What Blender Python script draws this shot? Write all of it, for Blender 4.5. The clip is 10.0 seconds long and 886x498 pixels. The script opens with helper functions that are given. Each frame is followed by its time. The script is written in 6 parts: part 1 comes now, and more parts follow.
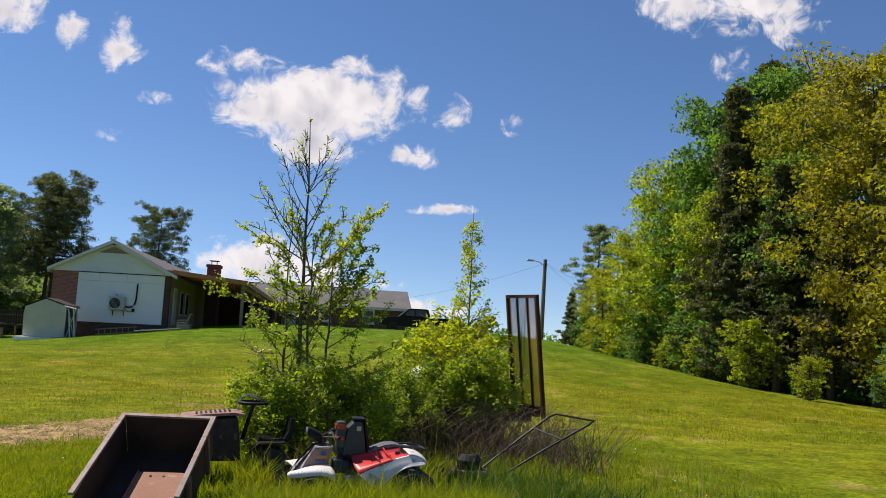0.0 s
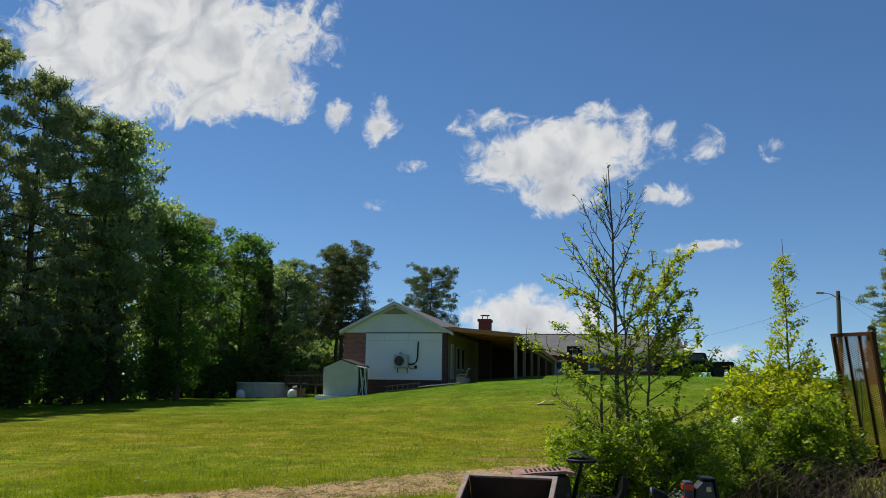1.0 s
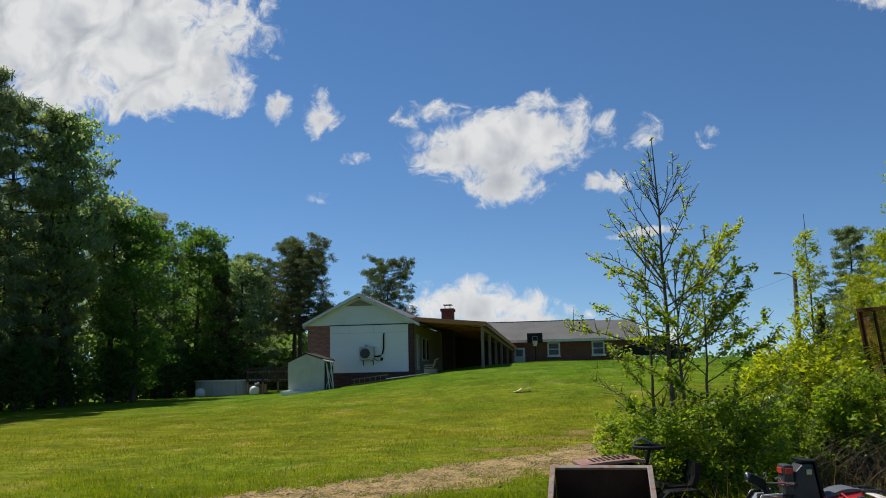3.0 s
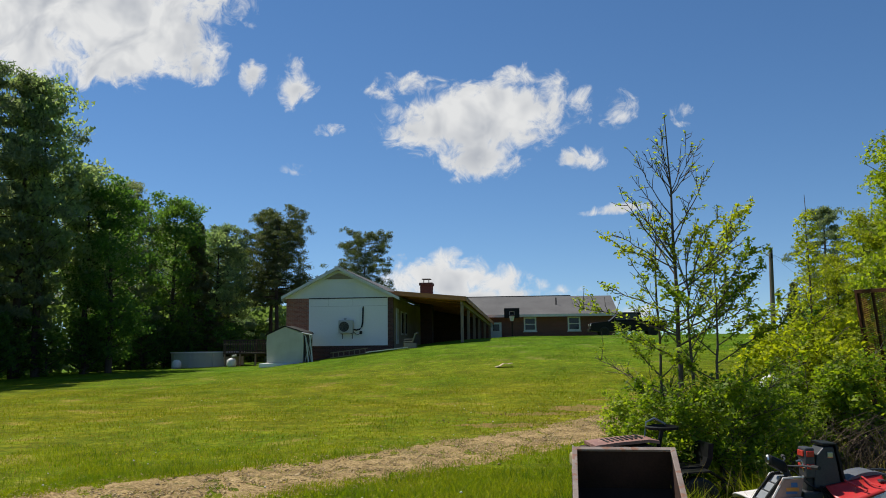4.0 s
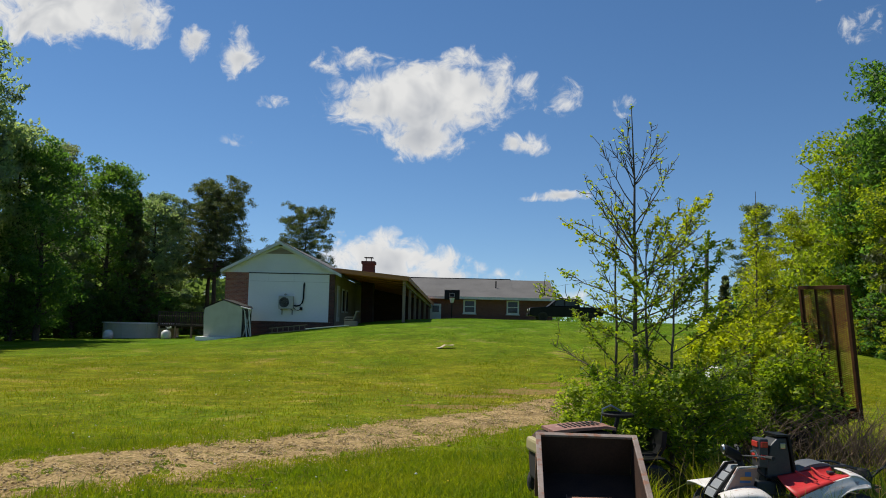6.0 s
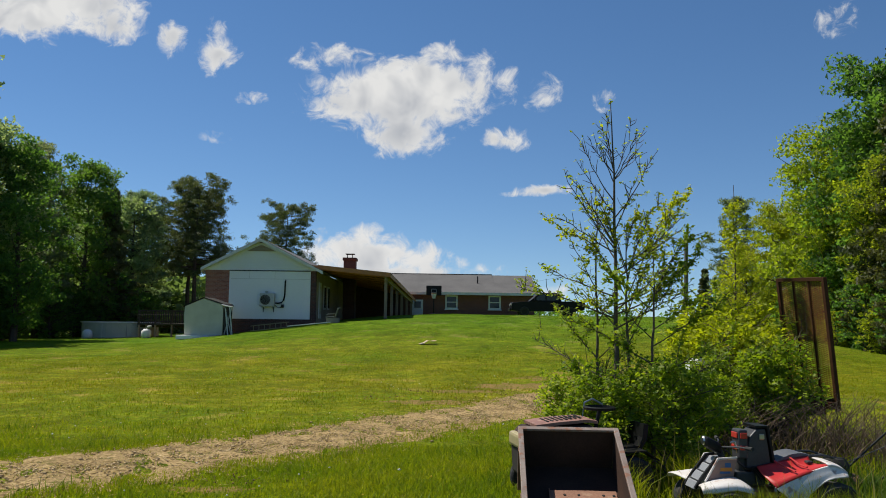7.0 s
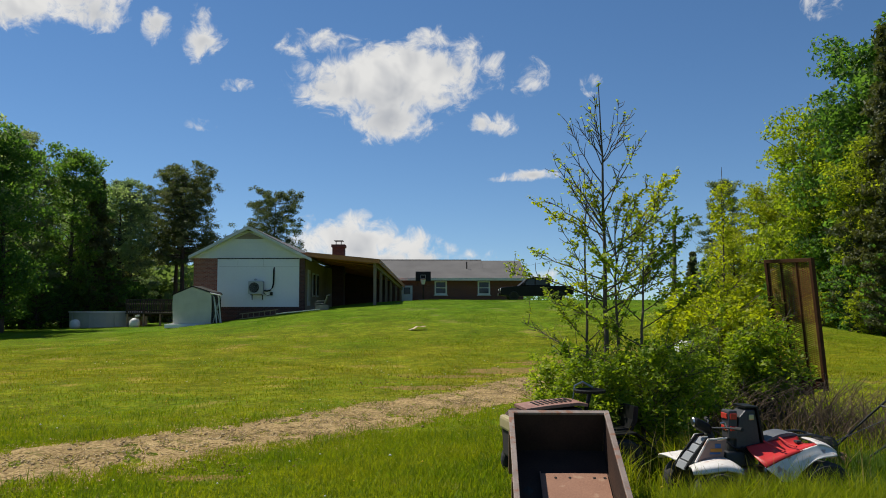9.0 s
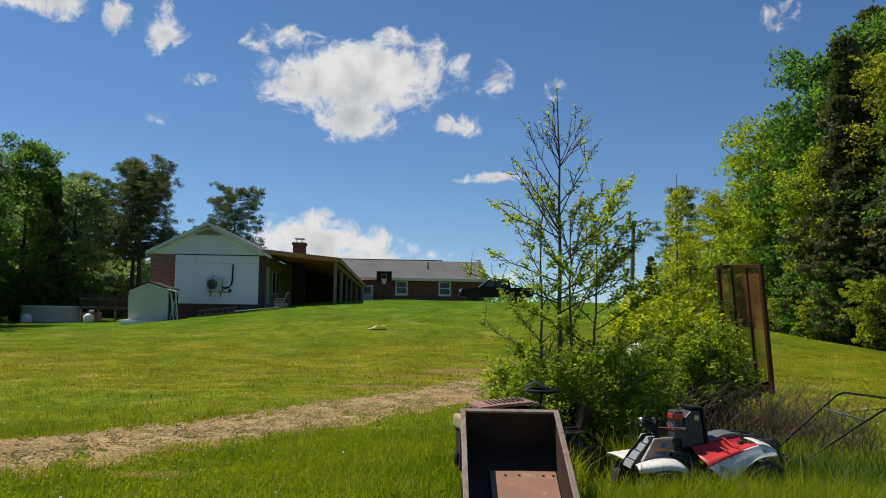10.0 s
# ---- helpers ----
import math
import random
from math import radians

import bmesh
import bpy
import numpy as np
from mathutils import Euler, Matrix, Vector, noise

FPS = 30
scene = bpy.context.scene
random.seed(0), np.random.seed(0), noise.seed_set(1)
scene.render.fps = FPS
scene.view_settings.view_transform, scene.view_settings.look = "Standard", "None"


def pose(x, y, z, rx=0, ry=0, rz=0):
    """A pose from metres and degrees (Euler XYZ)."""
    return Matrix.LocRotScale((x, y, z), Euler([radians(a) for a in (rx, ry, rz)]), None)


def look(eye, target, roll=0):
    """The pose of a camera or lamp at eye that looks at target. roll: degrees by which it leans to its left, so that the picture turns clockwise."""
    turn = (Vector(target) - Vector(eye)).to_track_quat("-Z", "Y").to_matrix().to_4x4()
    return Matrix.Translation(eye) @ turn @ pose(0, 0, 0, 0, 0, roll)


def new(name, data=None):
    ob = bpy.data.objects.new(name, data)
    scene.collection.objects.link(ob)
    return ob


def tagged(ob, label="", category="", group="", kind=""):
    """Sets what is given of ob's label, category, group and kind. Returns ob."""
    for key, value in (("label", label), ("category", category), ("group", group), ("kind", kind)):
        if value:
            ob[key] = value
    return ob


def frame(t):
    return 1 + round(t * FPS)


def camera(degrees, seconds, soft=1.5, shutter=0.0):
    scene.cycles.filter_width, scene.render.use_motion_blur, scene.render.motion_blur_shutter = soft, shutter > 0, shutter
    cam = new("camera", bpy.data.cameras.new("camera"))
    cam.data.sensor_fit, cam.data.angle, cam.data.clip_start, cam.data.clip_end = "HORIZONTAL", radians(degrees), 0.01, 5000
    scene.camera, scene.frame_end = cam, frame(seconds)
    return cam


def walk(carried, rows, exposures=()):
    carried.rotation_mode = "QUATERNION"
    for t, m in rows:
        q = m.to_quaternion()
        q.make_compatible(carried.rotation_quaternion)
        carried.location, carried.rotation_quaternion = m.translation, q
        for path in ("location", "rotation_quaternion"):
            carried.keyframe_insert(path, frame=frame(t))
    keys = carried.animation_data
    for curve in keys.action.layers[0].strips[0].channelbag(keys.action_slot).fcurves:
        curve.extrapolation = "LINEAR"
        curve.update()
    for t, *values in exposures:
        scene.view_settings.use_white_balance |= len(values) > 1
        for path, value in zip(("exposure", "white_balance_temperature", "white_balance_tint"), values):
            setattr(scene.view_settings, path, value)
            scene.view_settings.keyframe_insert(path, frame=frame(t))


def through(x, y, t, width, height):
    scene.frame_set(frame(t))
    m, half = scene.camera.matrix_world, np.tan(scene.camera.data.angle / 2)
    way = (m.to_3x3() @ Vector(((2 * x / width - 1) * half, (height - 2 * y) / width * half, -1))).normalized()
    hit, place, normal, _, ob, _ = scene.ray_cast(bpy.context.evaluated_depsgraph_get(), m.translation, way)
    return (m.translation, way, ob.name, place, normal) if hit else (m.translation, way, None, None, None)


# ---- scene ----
cam = camera(57.8, 10.0, soft=0.95)
PATH = [
    (0, (3.777, -0.271, 1.649), (4.031, 1.7, 1.873), 2.8),
    (0.5, (3.389, -0.133, 1.654), (3.137, 1.835, 1.905), 1.0),
    (1, (3.153, -0.05, 1.682), (2.777, 1.888, 2.005), 0.7),
    (1.5, (2.9, 0.059, 1.684), (2.561, 2.003, 2.012), 0.7),
    (2, (2.578, 0.09, 1.678), (2.27, 2.041, 1.996), -0.6),
    (2.5, (2.268, 0.235, 1.649), (1.996, 2.19, 1.972), -1.2),
    (4, (1.563, 0.469, 1.717), (1.384, 2.447, 1.952), -0.7),
    (4.5, (1.467, 0.511, 1.731), (1.332, 2.493, 1.966), -0.0),
    (5, (1.353, 0.506, 1.724), (1.26, 2.491, 1.952), 1.5),
    (5.5, (1.294, 0.528, 1.731), (1.237, 2.517, 1.935), 1.6),
    (7, (1.298, 0.52, 1.733), (1.315, 2.512, 1.91), 0.7),
    (7.5, (1.298, 0.529, 1.731), (1.336, 2.521, 1.902), 0.3),
    (8, (1.294, 0.553, 1.726), (1.328, 2.547, 1.879), 0.1),
    (8.5, (1.298, 0.557, 1.723), (1.328, 2.552, 1.862), 0.1),
    (9, (1.301, 0.561, 1.725), (1.346, 2.555, 1.867), 0.0),
    (9.5, (1.303, 0.55, 1.726), (1.369, 2.544, 1.866), -0.1),
    (10, (1.352, 0.489, 1.713), (1.491, 2.479, 1.857), 0.9),
]
walk(cam, [(t, look(eye, target, roll)) for t, eye, target, roll in PATH],
     exposures=[(0, 0.22, 6700, 18), (0.5, 0.02, 6500, 12), (1, -0.07, 6400, 9), (2.5, -0.07, 6400, 9), (4, 0.0, 6450, 9), (10, -0.02, 6600, 9)])

# ---- light ----
world = bpy.data.worlds.new("sky")
scene.world = world
world.use_nodes = True
wn = world.node_tree
sky = wn.nodes.new("ShaderNodeTexSky")
sky.sky_type = "NISHITA"
sky.sun_disc = False
sky.sun_elevation = radians(58)
SUN_AZ = radians(-57)                      # from +y, towards -x
sky.sun_rotation = SUN_AZ
sky.altitude = 1500
sky.air_density, sky.dust_density, sky.ozone_density = 1.0, 0.0, 3.5
# the haze lies low behind the crest: the sky is taken from a little higher up
up, lift, unit_v = wn.nodes.new("ShaderNodeTexCoord"), wn.nodes.new("ShaderNodeVectorMath"), wn.nodes.new("ShaderNodeVectorMath")
lift.inputs[1].default_value = (0, 0, 0.045)
unit_v.operation = "NORMALIZE"
wn.links.new(up.outputs["Generated"], lift.inputs[0])
wn.links.new(lift.outputs[0], unit_v.inputs[0])
wn.links.new(unit_v.outputs[0], sky.inputs["Vector"])
deep = wn.nodes.new("ShaderNodeHueSaturation")
deep.inputs["Saturation"].default_value = 1.14
wn.links.new(sky.outputs[0], deep.inputs["Color"])
wn.links.new(deep.outputs[0], wn.nodes["Background"].inputs[0])
wn.nodes["Background"].inputs[1].default_value = 0.105
sun = new("sun", bpy.data.lights.new("sun", "SUN"))
sun.data.energy, sun.data.angle, sun.data.color = 5.0, radians(0.53), (1.0, 0.95, 0.86)
sun_dir = Vector((math.sin(SUN_AZ) * math.cos(radians(58)), math.cos(SUN_AZ) * math.cos(radians(58)), math.sin(radians(58))))
sun.matrix_world = look(sun_dir * 300, (0, 0, 0))

# ---- building helpers ----
rng = np.random.default_rng(7)


def mat(name, a, b=None, scale=6.0, rough=0.8, metal=0.0, bump=0.0, fine=60.0, stretch=(1, 1, 1), spot=None, spot_at=0.62, spec=0.4, island=False, obrand=0.0, fw=0.6):
    """Two colours mixed by a coarse and a fine noise, with bump and, where given, spots of a third colour."""
    m = bpy.data.materials.new(name)
    m.use_nodes = True
    nt = m.node_tree
    N, L = nt.nodes, nt.links
    p = N["Principled BSDF"]
    p.inputs["Roughness"].default_value, p.inputs["Metallic"].default_value = rough, metal
    p.inputs["Specular IOR Level"].default_value = spec
    b = b or tuple(c * 0.75 for c in a)
    co = N.new("ShaderNodeTexCoord")
    mp = N.new("ShaderNodeMapping")
    mp.inputs["Scale"].default_value = stretch
    L.new(co.outputs["Object"], mp.inputs[0])
    n1, n2 = N.new("ShaderNodeTexNoise"), N.new("ShaderNodeTexNoise")
    for n, s in ((n1, scale), (n2, fine)):
        n.inputs["Scale"].default_value = s
        n.inputs["Detail"].default_value = 5
        L.new(mp.outputs[0], n.inputs["Vector"])
    add = N.new("ShaderNodeMath"); add.operation = "MULTIPLY_ADD"
    L.new(n2.outputs[0], add.inputs[0]); add.inputs[1].default_value = fw
    L.new(n1.outputs[0], add.inputs[2])
    rmp = N.new("ShaderNodeMapRange")
    rmp.inputs[1].default_value, rmp.inputs[2].default_value = 0.25 + 0.5 * fw, 0.75 + 0.5 * fw
    L.new(add.outputs[0], rmp.inputs[0])
    mix = N.new("ShaderNodeMix"); mix.data_type = "RGBA"
    mix.inputs[6].default_value, mix.inputs[7].default_value = (*a, 1), (*b, 1)
    L.new(rmp.outputs[0], mix.inputs[0])
    col = mix.outputs[2]
    if spot:
        n3 = N.new("ShaderNodeTexNoise"); n3.inputs["Scale"].default_value = scale * 2.3; n3.inputs["Detail"].default_value = 7
        L.new(mp.outputs[0], n3.inputs["Vector"])
        r3 = N.new("ShaderNodeMapRange"); r3.inputs[1].default_value, r3.inputs[2].default_value = spot_at, spot_at + 0.06
        L.new(n3.outputs[0], r3.inputs[0])
        mx = N.new("ShaderNodeMix"); mx.data_type = "RGBA"
        mx.inputs[7].default_value = (*spot, 1)
        L.new(col, mx.inputs[6]); L.new(r3.outputs[0], mx.inputs[0])
        col = mx.outputs[2]
    if island or obrand:
        src = N.new("ShaderNodeNewGeometry").outputs["Random Per Island"] if island else N.new("ShaderNodeObjectInfo").outputs["Random"]
        hs = N.new("ShaderNodeHueSaturation")
        mr = N.new("ShaderNodeMapRange"); mr.inputs[3].default_value, mr.inputs[4].default_value = 0.65, 1.35
        L.new(src, mr.inputs[0]); L.new(mr.outputs[0], hs.inputs["Value"]); L.new(col, hs.inputs["Color"])
        col = hs.outputs[0]
    L.new(col, p.inputs["Base Color"])
    if bump:
        bp = N.new("ShaderNodeBump"); bp.inputs["Strength"].default_value = bump; bp.inputs["Distance"].default_value = 0.02
        L.new(add.outputs[0], bp.inputs["Height"]); L.new(bp.outputs[0], p.inputs["Normal"])
    return m


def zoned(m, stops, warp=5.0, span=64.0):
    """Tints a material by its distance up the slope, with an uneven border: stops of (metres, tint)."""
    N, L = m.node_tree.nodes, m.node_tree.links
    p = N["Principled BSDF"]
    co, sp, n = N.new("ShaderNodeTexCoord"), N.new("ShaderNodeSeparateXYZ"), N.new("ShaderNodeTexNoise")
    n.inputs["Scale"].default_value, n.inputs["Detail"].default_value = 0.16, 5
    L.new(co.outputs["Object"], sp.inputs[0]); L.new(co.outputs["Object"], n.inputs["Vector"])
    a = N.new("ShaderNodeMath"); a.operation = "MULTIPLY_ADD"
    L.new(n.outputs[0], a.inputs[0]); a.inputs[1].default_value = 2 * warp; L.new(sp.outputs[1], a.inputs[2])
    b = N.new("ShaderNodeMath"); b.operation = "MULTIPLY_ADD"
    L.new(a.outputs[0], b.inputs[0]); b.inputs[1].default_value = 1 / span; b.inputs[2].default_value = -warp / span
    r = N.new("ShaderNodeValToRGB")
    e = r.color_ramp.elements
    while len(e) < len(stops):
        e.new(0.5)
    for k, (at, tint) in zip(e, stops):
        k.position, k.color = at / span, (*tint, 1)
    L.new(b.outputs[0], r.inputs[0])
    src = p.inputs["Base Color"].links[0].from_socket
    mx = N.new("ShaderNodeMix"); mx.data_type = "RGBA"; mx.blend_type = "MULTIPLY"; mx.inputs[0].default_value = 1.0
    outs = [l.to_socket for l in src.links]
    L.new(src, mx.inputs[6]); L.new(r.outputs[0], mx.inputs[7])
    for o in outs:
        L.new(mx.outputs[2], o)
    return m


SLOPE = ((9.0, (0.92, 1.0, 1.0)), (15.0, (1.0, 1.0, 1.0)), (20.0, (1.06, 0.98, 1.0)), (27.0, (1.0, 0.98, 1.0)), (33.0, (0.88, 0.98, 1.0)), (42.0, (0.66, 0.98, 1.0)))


def leaf_mat(name, a, b, through=0.45, hue=0.03, lit=(1.45, 1.5, 0.5), patch=0.7, spec=0.3):
    """Foliage: rough leaf that lets light through, each leaf a little different, clumps differing at a larger scale."""
    m = bpy.data.materials.new(name)
    m.use_nodes = True
    N, L = m.node_tree.nodes, m.node_tree.links
    p = N["Principled BSDF"]
    p.inputs["Roughness"].default_value = 0.55
    p.inputs["Specular IOR Level"].default_value = spec
    co, n1 = N.new("ShaderNodeTexCoord"), N.new("ShaderNodeTexNoise")
    n1.inputs["Scale"].default_value = patch; n1.inputs["Detail"].default_value = 4
    L.new(co.outputs["Object"], n1.inputs["Vector"])
    g = N.new("ShaderNodeNewGeometry")
    ad = N.new("ShaderNodeMath"); ad.operation = "MULTIPLY_ADD"
    L.new(g.outputs["Random Per Island"], ad.inputs[0]); ad.inputs[1].default_value = 0.5; L.new(n1.outputs[0], ad.inputs[2])
    mr = N.new("ShaderNodeMapRange"); mr.inputs[1].default_value, mr.inputs[2].default_value = 0.45, 1.05
    L.new(ad.outputs[0], mr.inputs[0])
    mx = N.new("ShaderNodeMix"); mx.data_type = "RGBA"
    mx.inputs[6].default_value, mx.inputs[7].default_value = (*a, 1), (*b, 1)
    L.new(mr.outputs[0], mx.inputs[0])
    oi, hs = N.new("ShaderNodeObjectInfo"), N.new("ShaderNodeHueSaturation")
    vr = N.new("ShaderNodeMapRange"); vr.inputs[3].default_value, vr.inputs[4].default_value = 0.5 - hue, 0.5 + hue
    L.new(oi.outputs["Random"], vr.inputs[0]); L.new(vr.outputs[0], hs.inputs["Hue"]); L.new(mx.outputs[2], hs.inputs["Color"])
    L.new(hs.outputs[0], p.inputs["Base Color"])
    tr, ms = N.new("ShaderNodeBsdfTranslucent"), N.new("ShaderNodeMixShader")
    br = N.new("ShaderNodeMix"); br.data_type = "RGBA"; br.blend_type = "MULTIPLY"; br.inputs[0].default_value = 1.0
    br.inputs[7].default_value = (*lit, 1)
    L.new(hs.outputs[0], br.inputs[6]); L.new(br.outputs[2], tr.inputs["Color"])
    ms.inputs[0].default_value = through
    L.new(p.outputs[0], ms.inputs[1]); L.new(tr.outputs[0], ms.inputs[2])
    L.new(ms.outputs[0], N["Material Output"].inputs["Surface"])
    return m


def thing(name, m, label, category, group="", kind=""):
    ob = new(name)
    ob.empty_display_size = 0.2
    ob.matrix_basis = m
    return tagged(ob, label, category, group, kind)


def part(name, bm, material, parent, label="", smooth=False):
    """Links a bmesh, or an already made mesh, as one mesh object under a thing or a part."""
    if isinstance(bm, bpy.types.Mesh):
        me = bm
    else:
        me = bpy.data.meshes.new(name)
        bmesh.ops.recalc_face_normals(bm, faces=bm.faces)
        bm.to_mesh(me)
        bm.free()
    if material and not me.materials:
        me.materials.append(material)
    if smooth:
        me.polygons.foreach_set("use_smooth", [True] * len(me.polygons))
    ob = new(name, me)
    ob.parent = parent
    if label:
        tagged(ob, label)
    return ob


def box(bm, x0, x1, y0, y1, z0, z1, bevel=0.0):
    vs = [bm.verts.new((x, y, z)) for x in (x0, x1) for y in (y0, y1) for z in (z0, z1)]
    fs = [bm.faces.new([vs[i] for i in f]) for f in ((0, 1, 3, 2), (4, 6, 7, 5), (0, 4, 5, 1), (2, 3, 7, 6), (0, 2, 6, 4), (1, 5, 7, 3))]
    if bevel:
        es = {e for f in fs for e in f.edges}
        bmesh.ops.bevel(bm, geom=list(es), offset=bevel, segments=2, affect="EDGES", profile=0.5)
    return bm


def boxed(x0, x1, y0, y1, z0, z1, bevel=0.0):
    return box(bmesh.new(), x0, x1, y0, y1, z0, z1, bevel)


def prism(bm, outline, y0, y1, axis="y"):
    """Extrudes a closed outline of (u, w) from y0 to y1 along an axis."""
    def at(u, w, v):
        return {"y": (u, v, w), "x": (v, u, w), "z": (u, w, v)}[axis]
    a = [bm.verts.new(at(u, w, y0)) for u, w in outline]
    b = [bm.verts.new(at(u, w, y1)) for u, w in outline]
    n = len(a)
    bm.faces.new(a); bm.faces.new(b[::-1])
    for i in range(n):
        bm.faces.new((a[i], b[i], b[(i + 1) % n], a[(i + 1) % n]))
    return bm


def ribbon(bm, line, y0, y1, thick, axis="y", taper=1.0):
    """A bent sheet: a line of (u, w) given a thickness and drawn out from y0 to y1."""
    up = []
    for i, (u, w) in enumerate(line):
        p, q = line[max(0, i - 1)], line[min(len(line) - 1, i + 1)]
        d = math.hypot(q[0] - p[0], q[1] - p[1]) or 1
        up.append((u - (q[1] - p[1]) / d * thick, w + (q[0] - p[0]) / d * thick))
    return prism(bm, list(line) + up[::-1], y0, y1, axis)


def lathe(bm, profile, n=24, axis="y", at=(0, 0, 0)):
    """Turns a line of (radius, along) round an axis; the ends close where the radius is 0."""
    rings = []
    for r, h in profile:
        ring = []
        for k in range(n):
            c, s = r * math.cos(2 * math.pi * k / n), r * math.sin(2 * math.pi * k / n)
            p = {"y": (c, h, s), "z": (c, s, h), "x": (h, c, s)}[axis]
            ring.append(bm.verts.new((p[0] + at[0], p[1] + at[1], p[2] + at[2])))
        rings.append(ring)
    for a, b in zip(rings, rings[1:]):
        for k in range(n):
            bm.faces.new((a[k], a[(k + 1) % n], b[(k + 1) % n], b[k]))
    if profile[0] != profile[-1]:
        bm.faces.new(rings[0]); bm.faces.new(rings[-1])
    return bm


def tube_np(pts, radii, sides=6):
    """Points and faces of a tapered tube."""
    P = np.asarray(pts, float); n = len(P)
    R = np.broadcast_to(np.asarray(radii, float), (n,))
    T = np.gradient(P, axis=0); T /= np.linalg.norm(T, axis=1)[:, None] + 1e-9
    ref = np.where(np.abs(T[:, 2:3]) > 0.9, np.array([[1.0, 0, 0]]), np.array([[0, 0, 1.0]]))
    A = np.cross(T, ref); A /= np.linalg.norm(A, axis=1)[:, None] + 1e-9
    B = np.cross(T, A)
    ang = np.arange(sides) * 2 * np.pi / sides
    V = P[:, None] + R[:, None, None] * (np.cos(ang)[None, :, None] * A[:, None] + np.sin(ang)[None, :, None] * B[:, None])
    i, k = np.meshgrid(np.arange(n - 1), np.arange(sides), indexing="ij")
    k2 = (k + 1) % sides
    F = np.stack([i * sides + k, i * sides + k2, (i + 1) * sides + k2, (i + 1) * sides + k], -1).reshape(-1, 4)
    return V.reshape(-1, 3), F


def tubed(bm, pts, radii, sides=8):
    V, F = tube_np(pts, radii, sides)
    vs = [bm.verts.new(v) for v in V]
    for f in F:
        bm.faces.new([vs[i] for i in f])
    bm.faces.new(vs[:sides]); bm.faces.new(vs[-sides:])
    return bm


def soup(name, pieces, material):
    """A mesh of many pieces, each (points, faces with 3 or 4 corners)."""
    off, VV, idx, sizes = 0, [], [], []
    for V, F in pieces:
        VV.append(V); idx.append((np.asarray(F) + off).ravel()); sizes.append(np.full(len(F), np.shape(F)[1])); off += len(V)
    V, idx, sizes = np.concatenate(VV), np.concatenate(idx), np.concatenate(sizes)
    me = bpy.data.meshes.new(name)
    me.vertices.add(len(V)); me.vertices.foreach_set("co", V.astype(np.float32).ravel())
    me.loops.add(len(idx)); me.loops.foreach_set("vertex_index", idx.astype(np.int32))
    me.polygons.add(len(sizes)); me.polygons.foreach_set("loop_start", np.r_[0, np.cumsum(sizes)[:-1]].astype(np.int32))
    me.update(calc_edges=True)
    me.validate()
    me.materials.append(material)
    return me


def unit(n, g=rng):
    v = g.normal(size=(n, 3))
    return v / np.linalg.norm(v, axis=1)[:, None]


def leaf_cards(C, size, g, aspect=0.55, flat=0.0):
    """A folded four-cornered leaf at each centre, of random turn; flat leans them level."""
    n = len(C)
    a = unit(n, g); a[:, 2] *= 1 - flat; a /= np.linalg.norm(a, axis=1)[:, None]
    b = np.cross(a, unit(n, g)); b /= np.linalg.norm(b, axis=1)[:, None] + 1e-9
    if flat:
        b[:, 2] *= 1 - flat
    s = (size * g.uniform(0.6, 1.4, n))[:, None]
    V = np.stack([C - a * s * 0.5, C + b * s * aspect * 0.5, C + a * s * 0.5, C - b * s * aspect * 0.5], 1).reshape(-1, 3)
    return V, np.arange(4 * n).reshape(-1, 4)


def leaf_tris(C, size, g, aspect=0.6, flat=0.0):
    """A small three-cornered leaf or spray at each centre, for trees far off."""
    n = len(C)
    a = unit(n, g); a[:, 2] *= 1 - flat; a /= np.linalg.norm(a, axis=1)[:, None]
    b = np.cross(a, unit(n, g)); b /= np.linalg.norm(b, axis=1)[:, None] + 1e-9
    s = (size * g.uniform(0.6, 1.4, n))[:, None]
    V = np.stack([C - a * s * 0.5 - b * s * aspect * 0.5, C - a * s * 0.5 + b * s * aspect * 0.5, C + a * s * 0.5], 1).reshape(-1, 3)
    return V, np.arange(3 * n).reshape(-1, 3)


# ---- materials ----
WHITE = mat("white_painted_siding", (0.82, 0.83, 0.8), (0.74, 0.75, 0.72), 0.8, 0.6, bump=0.05, fine=14)
PANEL = mat("white_wall_panel", (0.86, 0.86, 0.85), (0.8, 0.8, 0.79), 0.5, 0.55, fine=9)
TRIM = mat("white_trim", (0.72, 0.72, 0.70), (0.6, 0.6, 0.58), 2, 0.5)
FASCIA = mat("cedar_board", (0.52, 0.22, 0.085), (0.4, 0.16, 0.06), 1.5, 0.7, bump=0.1, stretch=(6, 6, 6))
WOOD = mat("weathered_wood", (0.36, 0.27, 0.19), (0.23, 0.17, 0.12), 2, 0.85, bump=0.3, stretch=(8, 8, 1))
DECK = mat("grey_deck_wood", (0.075, 0.058, 0.044), (0.04, 0.034, 0.028), 2, 0.85, bump=0.2)
SHINGLE = mat("grey_shingles", (0.165, 0.158, 0.15), (0.115, 0.11, 0.105), 0.6, 0.9, bump=0.4, fine=7, spec=0.2)
DARK = mat("dark_parts_and_shade", (0.03, 0.026, 0.022), (0.018, 0.016, 0.014), 1, 0.8)
GLASS = mat("window_glass", (0.03, 0.04, 0.05), (0.02, 0.03, 0.04), 1, 0.12, spec=0.35)
BLACK = mat("black_paint", (0.008, 0.008, 0.009), (0.014, 0.014, 0.014), 3, 0.45, spec=0.2)
RUBBER = mat("black_rubber", (0.025, 0.025, 0.024), (0.05, 0.046, 0.04), 9, 0.85, bump=0.2)
